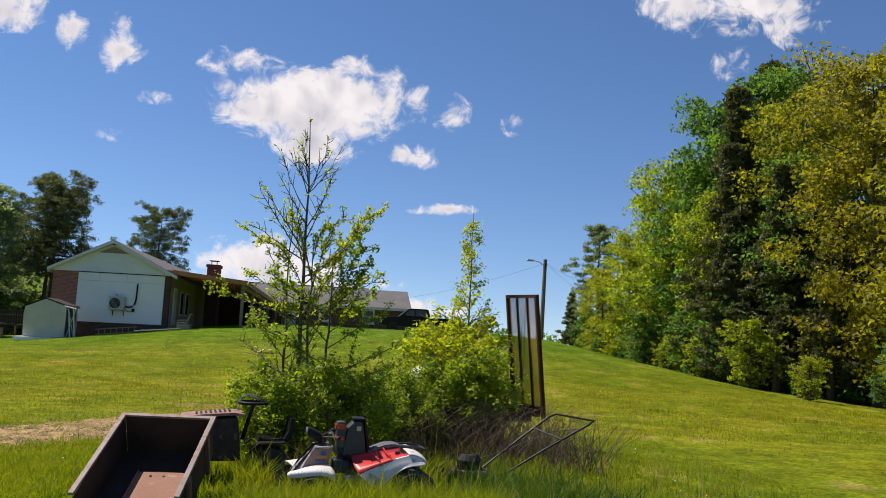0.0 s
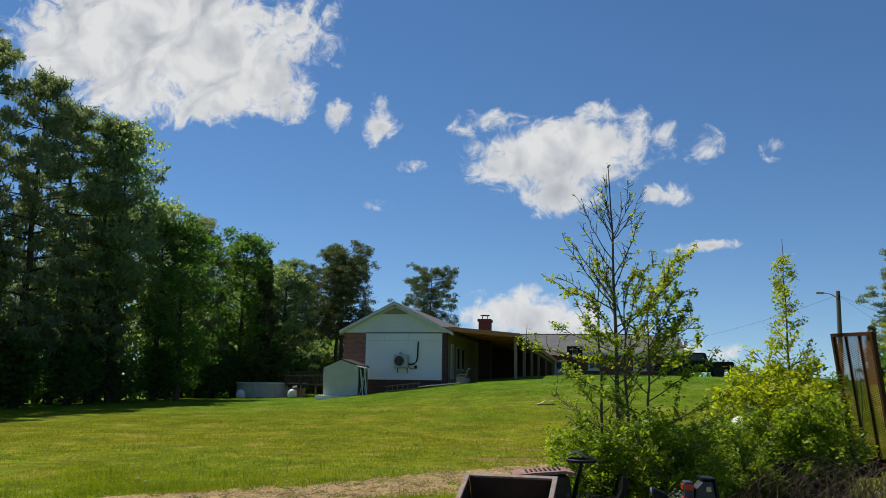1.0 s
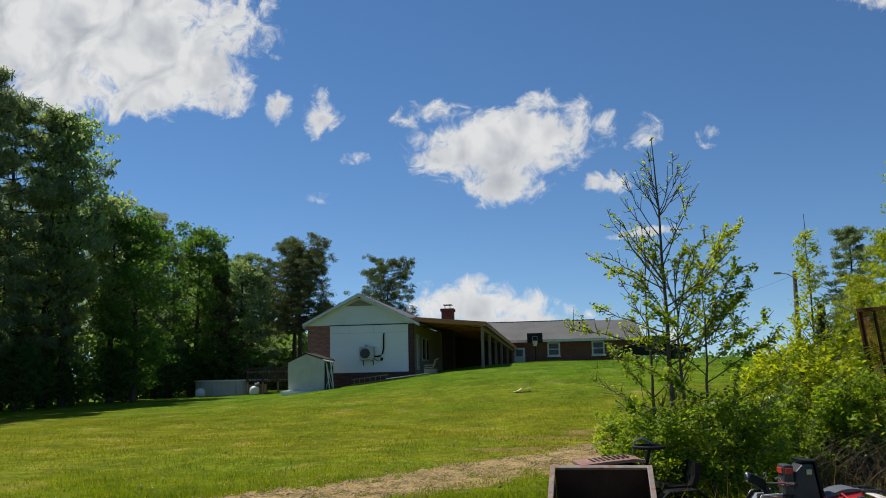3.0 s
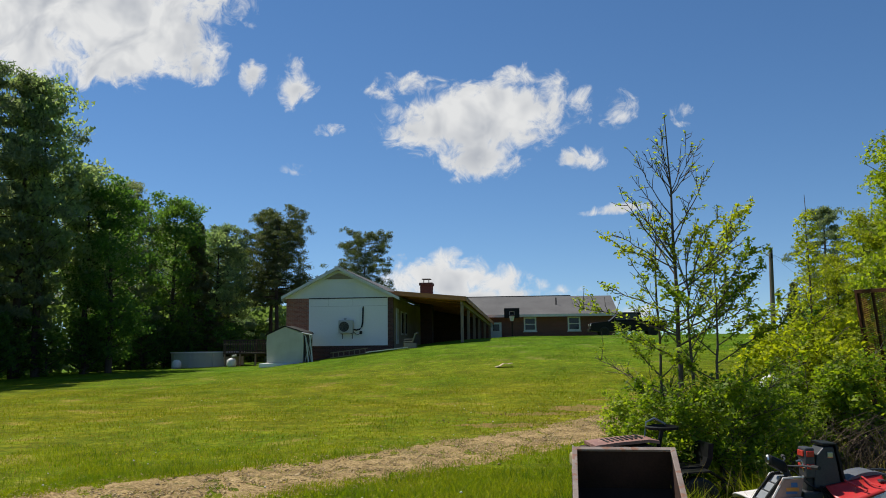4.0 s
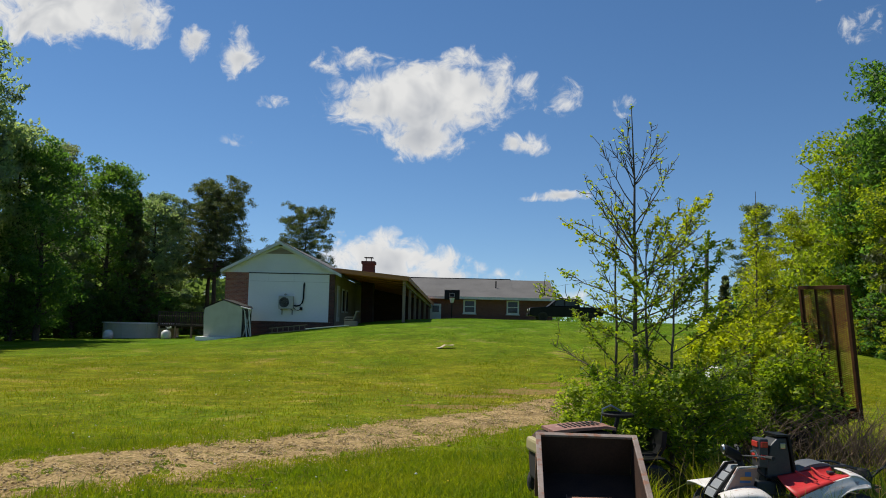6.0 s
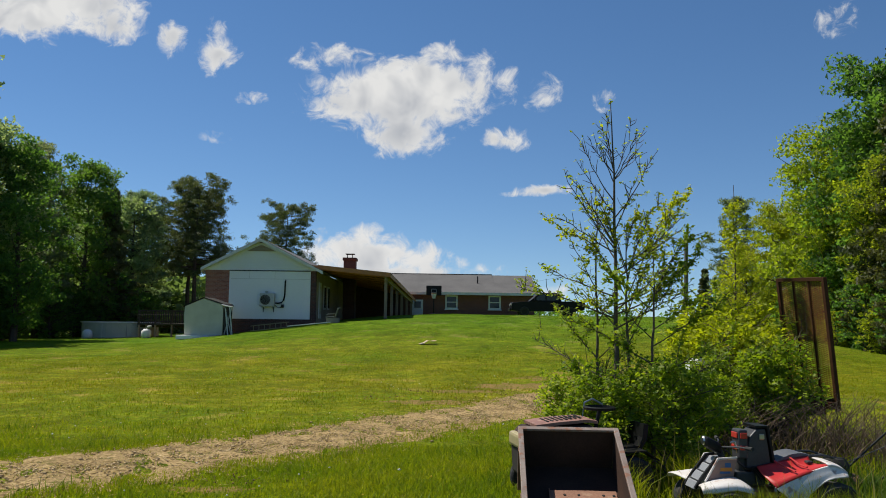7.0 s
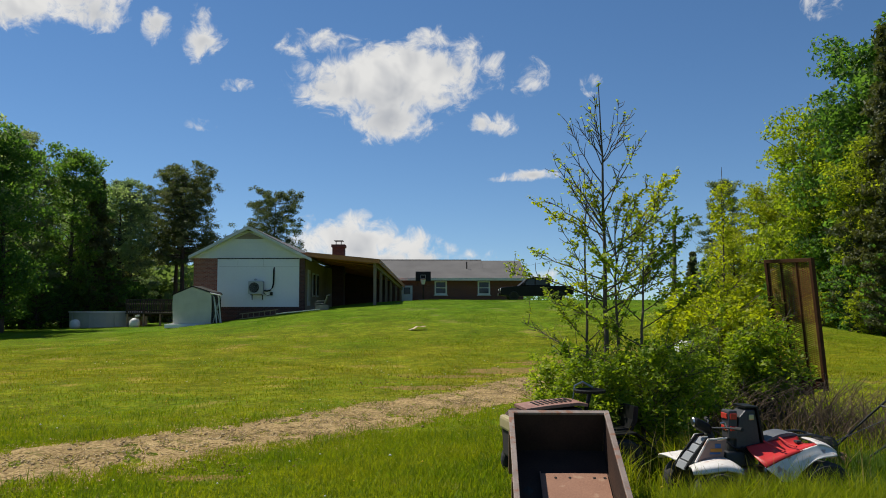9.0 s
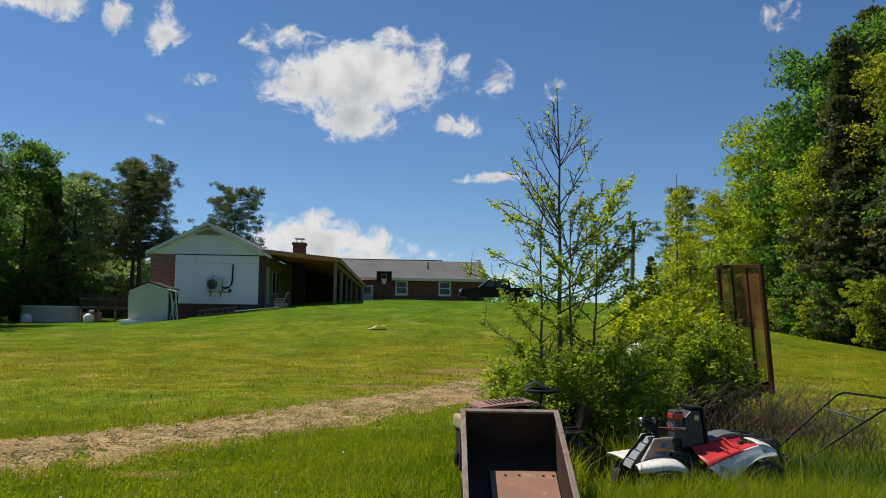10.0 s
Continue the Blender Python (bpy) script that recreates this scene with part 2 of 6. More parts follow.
CHROME = mat("dull_chrome", (0.55, 0.55, 0.55), (0.4, 0.38, 0.36), 8, 0.3, metal=1.0)
FADED = mat("faded_yellow_paint", (0.42, 0.35, 0.18), (0.3, 0.25, 0.13), 5, 0.6)
CREAM = mat("cream_metal", (0.62, 0.59, 0.5), (0.5, 0.47, 0.38), 2, 0.55, bump=0.05)
ACGREY = mat("light_grey_metal", (0.5, 0.5, 0.47), (0.42, 0.42, 0.4), 4, 0.5)
POOLW = mat("pale_pool_wall", (0.5, 0.49, 0.42), (0.38, 0.37, 0.32), 1, 0.6)
BARK = mat("bark", (0.11, 0.085, 0.06), (0.055, 0.042, 0.03), 3, 0.95, bump=0.8, stretch=(4, 4, 0.7), fine=30)
TWIG = mat("grey_brown_twig", (0.17, 0.13, 0.09), (0.09, 0.07, 0.05), 12, 0.9, bump=0.3)
POLE = mat("weathered_pole", (0.24, 0.2, 0.16), (0.15, 0.12, 0.1), 2, 0.9, stretch=(6, 6, 0.5), bump=0.2)
GRAVEL = mat("tan_gravel", (0.46, 0.325, 0.15), (0.17, 0.112, 0.045), 1.4, 0.95, bump=1.0, spec=0.1, fine=22, fw=1.6, spot=(0.17, 0.14, 0.045), spot_at=0.6)
STONE = mat("gravel_stone", (0.54, 0.41, 0.23), (0.36, 0.25, 0.13), 4, 0.9, island=True, spec=0.15)


def brick_mat(name, a, b, mortar):
    m = mat(name, a, b, 1.5, 0.9, fine=20)
    N, L = m.node_tree.nodes, m.node_tree.links
    p = N["Principled BSDF"]
    br = N.new("ShaderNodeTexBrick")
    br.inputs["Scale"].default_value = 1.0
    br.inputs["Mortar Size"].default_value = 0.006
    br.inputs["Brick Width"].default_value, br.inputs["Row Height"].default_value = 0.21, 0.075
    br.inputs["Color1"].default_value, br.inputs["Color2"].default_value, br.inputs["Mortar"].default_value = (*a, 1), (*b, 1), (*mortar, 1)
    co, sp, cm = N.new("ShaderNodeTexCoord"), N.new("ShaderNodeSeparateXYZ"), N.new("ShaderNodeCombineXYZ")
    ad = N.new("ShaderNodeMath")
    L.new(co.outputs["Object"], sp.inputs[0])
    L.new(sp.outputs[0], ad.inputs[0]); L.new(sp.outputs[1], ad.inputs[1])
    L.new(ad.outputs[0], cm.inputs[0]); L.new(sp.outputs[2], cm.inputs[1]); L.new(cm.outputs[0], br.inputs["Vector"])
    L.new(br.outputs["Color"], p.inputs["Base Color"])
    return m


TANWALL = mat("tan_wall_board", (0.42, 0.33, 0.25), (0.33, 0.25, 0.19), 1.5, 0.8, fine=20)
BRICK = brick_mat("red_brick", (0.36, 0.14, 0.095), (0.25, 0.085, 0.062), (0.34, 0.27, 0.22))
WINGBRICK = brick_mat("brown_red_brick", (0.2, 0.068, 0.046), (0.13, 0.046, 0.036), (0.2, 0.155, 0.13))
DKBRICK = brick_mat("dark_brick", (0.11, 0.045, 0.035), (0.065, 0.032, 0.028), (0.12, 0.095, 0.085))
LF_SPRING = leaf_mat("spring_leaves", (0.14, 0.18, 0.016), (0.29, 0.31, 0.028), 0.58, 0.015, (2.1, 2.2, 0.8))
LF_GREEN = leaf_mat("green_leaves", (0.05, 0.108, 0.03), (0.11, 0.185, 0.042), 0.58, 0.012, (2.1, 2.3, 0.9))
LF_OLIVE = leaf_mat("olive_leaves", (0.14, 0.155, 0.016), (0.28, 0.265, 0.026), 0.55, 0.02, (1.9, 1.9, 0.7))
LF_DARK = leaf_mat("dark_leaves", (0.2, 0.245, 0.14), (0.3, 0.35, 0.19), 0.62, 0.02, (1.9, 1.95, 1.0))
LF_PINE = leaf_mat("pine_needles", (0.15, 0.195, 0.12), (0.225, 0.275, 0.17), 0.55, 0.03, (1.5, 1.55, 0.8))
LF_TALL = leaf_mat("tall_pine_needles", (0.085, 0.11, 0.05), (0.15, 0.175, 0.08), 0.35)
LF_CEDAR = leaf_mat("cedar_sprays", (0.075, 0.085, 0.035), (0.12, 0.13, 0.05), 0.3, 0.01)
LF_DEEP = leaf_mat("deep_wood_leaves", (0.16, 0.21, 0.12), (0.24, 0.3, 0.165), 0.5)
LF_SAP = leaf_mat("sapling_leaves", (0.17, 0.24, 0.025), (0.42, 0.47, 0.06), 0.55, 0.0, (1.6, 1.65, 0.5), 1.5)
LF_BUSH = leaf_mat("bush_leaves", (0.085, 0.16, 0.014), (0.3, 0.36, 0.035), 0.52, 0.0, (1.7, 1.75, 0.45), 1.8)
LF_GOLD = leaf_mat("golden_young_leaves", (0.28, 0.34, 0.025), (0.4, 0.43, 0.03), 0.58, 0.0, (1.7, 1.65, 0.4))
GRASS = leaf_mat("grass_blades", (0.125, 0.175, 0.008), (0.225, 0.222, 0.014), 0.58, 0.0, (1.45, 1.5, 0.4), 0.35, 0.08)
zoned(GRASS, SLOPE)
STRAW = leaf_mat("dry_stalks", (0.28, 0.21, 0.07), (0.44, 0.34, 0.12), 0.3, 0.0, (1.45, 1.5, 0.5), 0.7, 0.1)


# ---- ground ----
def sstep(a, b, v):
    u = np.clip((v - a) / (b - a), 0, 1)
    return u * u * (3 - 2 * u)


def height(x, y):
    x, y = np.asarray(x, float), np.asarray(y, float)
    across = (sstep(-20, 2, x) ** 6 + (0.22 * sstep(-55, -24, x)) ** 6) ** (1 / 6)
    hill = 2.05 * sstep(20, 52, y) * across * (1 - sstep(15, 26, x))
    side = -0.03 * np.clip(-x - 16, 0, 40) - 0.045 * np.clip(x - 20, 0, 40)
    lumps = 0.025 * np.sin(0.9 * x + 0.4 * y) * np.sin(0.7 * y - 0.3 * x) + 0.012 * np.sin(2.6 * x + 1.1) * np.sin(2.3 * y)
    far = sstep(100, 260, np.hypot(x, y - 30))
    return (0.05 + hill + side + lumps) * (1 - far) + far * -1.5


def gz(x, y):
    return float(height(x, y))


def axis_steps(lo, hi, step):
    core = np.arange(lo, hi + 0.01, step)
    out = np.cumsum(np.geomspace(step * 1.3, 700, 22))
    return np.r_[lo - out[::-1], core, hi + out]


gx, gy = axis_steps(-32, 34, 0.5), axis_steps(-8, 90, 0.5)
GX, GY = np.meshgrid(gx, gy, indexing="ij")
nx, ny = GX.shape
ii, jj = np.meshgrid(np.arange(nx - 1), np.arange(ny - 1), indexing="ij")
GF = np.stack([ii * ny + jj, (ii + 1) * ny + jj, (ii + 1) * ny + jj + 1, ii * ny + jj + 1], -1).reshape(-1, 4)


def lawn_mat():
    """Mown spring lawn: green with yellowish and bare bands at several sizes."""
    m = mat("lawn", (0.1, 0.15, 0.004), (0.19, 0.185, 0.008), 0.3, 0.95, bump=0.5, fine=7, spot=(0.2, 0.17, 0.03), spot_at=0.6, fw=1.2, spec=0.05)
    N, L = m.node_tree.nodes, m.node_tree.links
    p, co = N["Principled BSDF"], N.new("ShaderNodeTexCoord")
    col = p.inputs["Base Color"].links[0].from_socket
    for scale, lo, hi in ((16.0, 0.62, 1.38), (2.6, 0.72, 1.25), (0.7, 0.75, 1.2)):
        n = N.new("ShaderNodeTexNoise"); n.inputs["Scale"].default_value = scale; n.inputs["Detail"].default_value = 6
        L.new(co.outputs["Object"], n.inputs["Vector"])
        r = N.new("ShaderNodeMapRange"); r.inputs[1].default_value, r.inputs[2].default_value = 0.33, 0.67
        r.inputs[3].default_value, r.inputs[4].default_value = lo, hi
        hs = N.new("ShaderNodeHueSaturation")
        L.new(n.outputs[0], r.inputs[0]); L.new(r.outputs[0], hs.inputs["Value"]); L.new(col, hs.inputs["Color"])
        col = hs.outputs[0]
    L.new(col, p.inputs["Base Color"])
    return m


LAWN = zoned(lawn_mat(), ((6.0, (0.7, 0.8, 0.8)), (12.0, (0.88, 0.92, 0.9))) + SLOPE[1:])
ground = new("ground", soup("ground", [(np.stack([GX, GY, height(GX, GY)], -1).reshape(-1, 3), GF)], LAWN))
ground.data.polygons.foreach_set("use_smooth", [True] * len(ground.data.polygons))
tagged(ground, "sloping green lawn with yellowish patches rising to the house", "ground", kind="structure")


# gravel track: centre line and half width along it, with ragged edges
def track_line(u):
    """u from 0 to 1, from the near left to where the gravel fades into the lawn."""
    x = -9.0 + 16.5 * u
    y = 4.8 + 5.0 * u + 15.9 * u ** 2.0 + 0.35 * np.sin(5 * u)
    return x, y


TU = np.linspace(0, 1, 150)
tx, ty = track_line(TU)
td = np.stack([np.gradient(tx), np.gradient(ty)], -1); td /= np.linalg.norm(td, axis=1)[:, None]
half = 1.3 * (1 - 0.25 * TU) * (1 - sstep(0.9, 1.0, TU) * 0.6)
cols = np.linspace(-1, 1, 13)
g2 = np.random.default_rng(3)
rag = np.stack([0.16 * np.convolve(g2.normal(size=154), np.ones(5) / 5, "valid") * 1.6 for _ in range(2)], 0)
TX, TY = np.zeros((150, 13)), np.zeros((150, 13))
for k, c in enumerate(cols):
    w = c * half + (rag[0] if c < 0 else rag[1]) * abs(c) ** 3
    TX[:, k], TY[:, k] = tx - td[:, 1] * w, ty + td[:, 0] * w
TZ = height(TX, TY) + 0.022 * (1 - np.abs(cols)[None] ** 6) - 0.006 + 0.02 * g2.normal(size=TX.shape) * (1 - np.abs(cols)[None] ** 4)
i2, j2 = np.meshgrid(np.arange(149), np.arange(12), indexing="ij")
TF = np.stack([i2 * 13 + j2, i2 * 13 + j2 + 1, (i2 + 1) * 13 + j2 + 1, (i2 + 1) * 13 + j2], -1).reshape(-1, 4)
track = tagged(new("gravel_track", soup("gravel_track", [(np.stack([TX, TY, TZ], -1).reshape(-1, 3), TF)], GRAVEL)),
               "tan gravel driveway track with ragged grassy edges", "road", kind="structure")
# loose stones on it
ns = 14000
su = g2.uniform(0, 1, ns) ** 0.8
sx, sy = track_line(su)
sw = g2.normal(0, 0.45, ns) * np.interp(su, TU, half)
dx, dy = np.interp(su, TU, td[:, 0]), np.interp(su, TU, td[:, 1])
SX, SY = sx - dy * sw, sy + dx * sw
SC = np.stack([SX, SY, height(SX, SY) + 0.02], -1)
OCT = np.array([[1, 0, 0], [0, 1, 0], [-1, 0, 0], [0, -1, 0], [0, 0, 0.7], [0, 0, -0.6]])
OF = np.array([[0, 1, 4], [1, 2, 4], [2, 3, 4], [3, 0, 4], [1, 0, 5], [2, 1, 5], [3, 2, 5], [0, 3, 5]])
ssz = g2.uniform(0.006, 0.02, ns) * (1 + 0.6 * (g2.uniform(0, 1, ns) > 0.9))
SV = SC[:, None] + OCT[None] * ssz[:, None, None] * g2.uniform(0.6, 1.3, (ns, 6, 1))
tagged(new("gravel", soup("gravel", [(SV.reshape(-1, 3), (OF[None] + 6 * np.arange(ns)[:, None, None]).reshape(-1, 3))], STONE)),
       "loose tan gravel stones on the track", "gravel", kind="stuff")


# ---- clouds: far sheets behind everything ----
def cloud_mat():
    m = bpy.data.materials.new("cloud")
    m.use_nodes = True
    N, L = m.node_tree.nodes, m.node_tree.links
    N.remove(N["Principled BSDF"])
    at, co = N.new("ShaderNodeAttribute"), N.new("ShaderNodeTexCoord")
    at.attribute_name = "cover"
    n1, n2 = N.new("ShaderNodeTexNoise"), N.new("ShaderNodeTexNoise")
    for n, s, d, w in ((n1, 0.0125, 11, 0.5), (n2, 0.006, 3, 0.3)):
        n.inputs["Scale"].default_value, n.inputs["Detail"].default_value, n.inputs["Distortion"].default_value = s, d, w
        L.new(co.outputs["Object"], n.inputs["Vector"])
    n1.inputs["Roughness"].default_value = 0.62
    sc = N.new("ShaderNodeMath"); sc.operation = "MULTIPLY_ADD"
    L.new(n1.outputs[0], sc.inputs[0]); sc.inputs[1].default_value = 4.2; sc.inputs[2].default_value = -2.15
    ad = N.new("ShaderNodeMath")
    L.new(at.outputs["Fac"], ad.inputs[0]); L.new(sc.outputs[0], ad.inputs[1])
    al = N.new("ShaderNodeMapRange"); al.interpolation_type = "SMOOTHSTEP"
    al.inputs[1].default_value, al.inputs[2].default_value = -0.2, 1.2
    L.new(ad.outputs[0], al.inputs[0])
    thick = N.new("ShaderNodeMapRange"); thick.inputs[1].default_value, thick.inputs[2].default_value = 0.4, 0.7
    L.new(n2.outputs[0], thick.inputs[0])
    # sunlit white and shaded grey of the cloud, both put into its glow colour
    mx = N.new("ShaderNodeMix"); mx.data_type = "RGBA"
    mx.inputs[6].default_value, mx.inputs[7].default_value = (1.0, 1.0, 1.0, 1), (0.6, 0.63, 0.69, 1)
    core = N.new("ShaderNodeMapRange"); core.inputs[1].default_value, core.inputs[2].default_value = 0.15, 1.5
    L.new(at.outputs["Fac"], core.inputs[0])
    ml = N.new("ShaderNodeMath"); ml.operation = "MULTIPLY"
    L.new(core.outputs[0], ml.inputs[0]); L.new(thick.outputs[0], ml.inputs[1])
    L.new(ml.outputs[0], mx.inputs[0])
    em, tr, ms = N.new("ShaderNodeEmission"), N.new("ShaderNodeBsdfTransparent"), N.new("ShaderNodeMixShader")
    em.inputs[1].default_value = CLOUD_GLOW
    L.new(mx.outputs[2], em.inputs[0])
    L.new(al.outputs[0], ms.inputs[0]); L.new(tr.outputs[0], ms.inputs[1]); L.new(em.outputs[0], ms.inputs[2])
    L.new(ms.outputs[0], N["Material Output"].inputs["Surface"])
    return m


CLOUD_GLOW = 0.77
CLOUD = cloud_mat()


def cloud(label, blobs, y=3000.0):
    """Each blob: x, z, half width, half height, strength."""
    B = np.array(blobs, float)
    x0, x1 = (B[:, 0] - 1.7 * B[:, 2]).min(), (B[:, 0] + 1.7 * B[:, 2]).max()
    z0, z1 = (B[:, 1] - 1.7 * B[:, 3]).min(), (B[:, 1] + 1.7 * B[:, 3]).max()
    cx, cz = (x0 + x1) / 2, (z0 + z1) / 2
    nx, nz = max(16, int((x1 - x0) / 14)), max(12, int((z1 - z0) / 14))
    X, Z = np.meshgrid(np.linspace(x0, x1, nx), np.linspace(z0, z1, nz), indexing="ij")
    D = np.full(X.shape, -1.5)
    for bx, bz, rx, rz, s in B:
        q = 1 - np.sqrt(((X - bx) / rx) ** 2 + ((Z - bz) / rz) ** 2)
        D = np.maximum(D, np.where(q > 0, q * 1.6 * s, q * 2.4))
    edge = np.minimum.reduce([X - x0, x1 - X, Z - z0, z1 - Z])
    D = np.where(edge < 12, -2.5, D)
    i, j = np.meshgrid(np.arange(nx - 1), np.arange(nz - 1), indexing="ij")
    F = np.stack([i * nz + j, (i + 1) * nz + j, (i + 1) * nz + j + 1, i * nz + j + 1], -1).reshape(-1, 4)
    bulge = 60 * np.sin(X / 90) * np.cos(Z / 70)
    me = soup("cloud", [(np.stack([X - cx, bulge, Z - cz], -1).reshape(-1, 3), F)], CLOUD)
    a = me.attributes.new("cover", "FLOAT", "POINT")
    a.data.foreach_set("value", D.astype(np.float32).ravel())
    ob = new("cloud", me)
    ob.location = (cx, y, cz)
    ob.visible_shadow = False
    tagged(ob, label, "cloud", "clouds in the sky", "backdrop")


cloud("broad white fair-weather cloud with wispy upper edge", [
    (-170, 850, 330, 150, 1.7), (-60, 900, 300, 130, 1.6), (-120, 720, 190, 100, 1.1), (-350, 830, 150, 120, 1.0), (-380, 995, 170, 50, 0.5),
    (60, 840, 150, 130, 0.9), (175, 990, 45, 45, 0.4), (20, 1010, 130, 50, 0.6), (270, 900, 60, 70, 0.35), (400, 875, 75, 70, 0.35), (-470, 975, 60, 30, 0.35)])
cloud("small puffy white cloud pair", [(208, 690, 55, 50, 1.0), (300, 690, 62, 50, 1.0), (250, 680, 60, 26, 0.7)])
cloud("flat little white cloud", [(395, 490, 110, 26, 1.0), (320, 480, 80, 14, 0.5)])
cloud("low white cloud bank behind the roof", [(-250, 240, 250, 95, 1.3), (-270, 300, 90, 60, 1.0), (-410, 235, 120, 75, 0.8), (-80, 225, 130, 70, 1.1), (-440, 290, 60, 50, 0.4), (-150, 180, 350, 60, 0.9)])
cloud("thin low white cloud", [(306, 120, 110, 50, 0.8), (420, 110, 90, 36, 0.6)])
cloud("small puffy white cloud", [(-1012, 1058, 62, 60, 0.95)])
cloud("small ragged white cloud", [(-838, 1010, 80, 82, 1.0), (-850, 1095, 36, 60, 0.6)])
cloud("big bright cloud with grey folds", [
    (-1850, 1480, 560, 330, 2.6), (-1500, 1280, 380, 210, 2.2), (-2230, 1480, 370, 270, 2.0), (-1270, 1450, 230, 190, 0.9), (-1270, 1130, 170, 85, 0.9),
    (-1600, 1130, 280, 100, 1.6), (-1980, 1230, 300, 150, 1.6), (-1850, 1750, 700, 260, 2.4)])
cloud("bright broken white cloud", [(1330, 1420, 230, 100, 0.9), (1620, 1470, 300, 150, 1.1), (1770, 1370, 150, 80, 0.8), (1560, 1170, 80, 45, 0.12), (1500, 1330, 150, 60, 0.3)])
cloud("faint wisp of cloud", [(-706, 826, 70, 22, 0.12)])
cloud("faint wisp of cloud", [(-844, 685, 60, 24, 0.15)])
cloud("faint wisp of cloud", [(645, 858, 44, 50, 0.12)])
cloud("faint wisp of cloud", [(1544, 1190, 80, 60, 0.3)])


# ---- trees ----
def trunk_pieces(pts, r0, r1, g, sides=7):
    P = np.asarray(pts, float)
    return tube_np(P, np.linspace(r0, r1, len(P)), sides)


def tree_meshes(kind, h, g, spread=0.26, n_leaf=9000, leaf=0.2, leafmat=None, bare=0.15):
    """Trunk and crown meshes of one tree of height h, foot at the origin."""
    lean = g.normal(0, 0.02, 2)
    zz = np.linspace(-0.4, h * 0.96, 12)
    wob = np.cumsum(g.normal(0, 0.012 * h, (12, 2)), 0) * 0.3
    stem = np.stack([lean[0] * zz + wob[:, 0], lean[1] * zz + wob[:, 1], zz], -1)
    r0 = 0.017 * h + 0.04
    wood = [trunk_pieces(stem, r0, 0.02, g)]
    cents, radii = [], []
    nl = {"broad": 52, "pine": 64, "tallpine": 62, "cedar": 96}[kind]
    lo = {"broad": bare, "pine": 0.16, "tallpine": 0.4, "cedar": 0.06}[kind]
    for k in range(nl):
        f = lo + (0.98 - lo) * (k + g.uniform(0, 1)) / nl
        base = np.array([np.interp(f * h, zz, stem[:, i]) for i in range(3)])
        az = k * 2.4 + g.normal(0, 0.5)
        u = (f - lo) / (1 - lo)
        if kind == "broad":
            reach = spread * h * (0.35 + 0.75 * math.sin(math.pi * min(1, 0.18 + 0.8 * u)) ** 0.8) * g.uniform(0.55, 1.15)
            rise = 0.55 * reach
        elif kind == "cedar":
            reach = spread * h * (1.02 - u) * g.uniform(0.75, 1.2)
            rise = 0.05 * reach
        elif kind == "tallpine":
            reach = spread * h * (0.18 + 0.85 * math.sqrt(max(0.0, 1 - (1.25 * u - 0.35) ** 2))) * g.uniform(0.55, 1.1)
            rise = (0.1 + 0.25 * u) * reach
        else:
            reach = spread * h * (0.3 + 0.8 * math.sin(math.pi * min(1, 0.25 + 0.72 * u))) * g.uniform(0.5, 1.2)
            rise = 0.22 * reach
        d = np.array([math.cos(az), math.sin(az), 0])
        tip = base + d * reach + np.array([0, 0, rise])
        mid = (base + tip) / 2 + np.array([0, 0, -0.06 * reach if kind != "cedar" else -0.1 * reach]) + g.normal(0, 0.04 * reach, 3)
        wood.append(tube_np([base, mid, tip], [0.25 * r0 * (1.1 - f) + 0.015, 0.02, 0.008], 4))
        nc = {"broad": 7, "pine": 5, "tallpine": 9, "cedar": 4}[kind]
        for c in range(nc):
            s = g.uniform(0.35, 1.05)
            q = base + (tip - base) * s + g.normal(0, 0.16 * reach, 3) * (1 if kind == "broad" else 0.6)
            cents.append(q)
            radii.append({"broad": 0.052 * h, "pine": 0.036 * h, "tallpine": 0.034 * h, "cedar": 0.034 * h}[kind] * g.uniform(0.5, 1.25))
    cents, radii = np.array(cents), np.array(radii)
    w = radii ** 2
    which = g.choice(len(cents), n_leaf, p=w / w.sum())
    off = unit(n_leaf, g) * (g.uniform(0, 1, n_leaf) ** 0.5)[:, None] * radii[which][:, None]
    if kind == "broad":
        off *= np.array([1.25, 1.25, 0.62])
    else:
        off[:, 2] *= 0.55 if kind == "tallpine" else 0.42
    C = cents[which] + off
    C[:, 2] = np.maximum(C[:, 2], 0.15)
    if kind in ("pine", "tallpine"):
        V, F = leaf_tris(C, leaf, g, 0.24)
    elif kind == "cedar":
        V, F = leaf_tris(C, leaf, g, 0.4)
    else:
        V, F = leaf_tris(C, leaf, g, 0.75, 0.25)
    return soup("trunk", wood, BARK), soup("crown", [(V, F)], leafmat)


def tree(name, label, meshes, x, y, turn=0.0, s=1.0, sz=None, group=""):
    m = Matrix.Translation((x, y, gz(x, y) - 0.05)) @ Matrix.Rotation(turn, 4, "Z") @ Matrix.Diagonal((s, s, sz or s, 1))
    t = thing(name, m, label, "tree", group)
    part("trunk", meshes[0], None, t)
    part("crown", meshes[1], None, t)
    return t


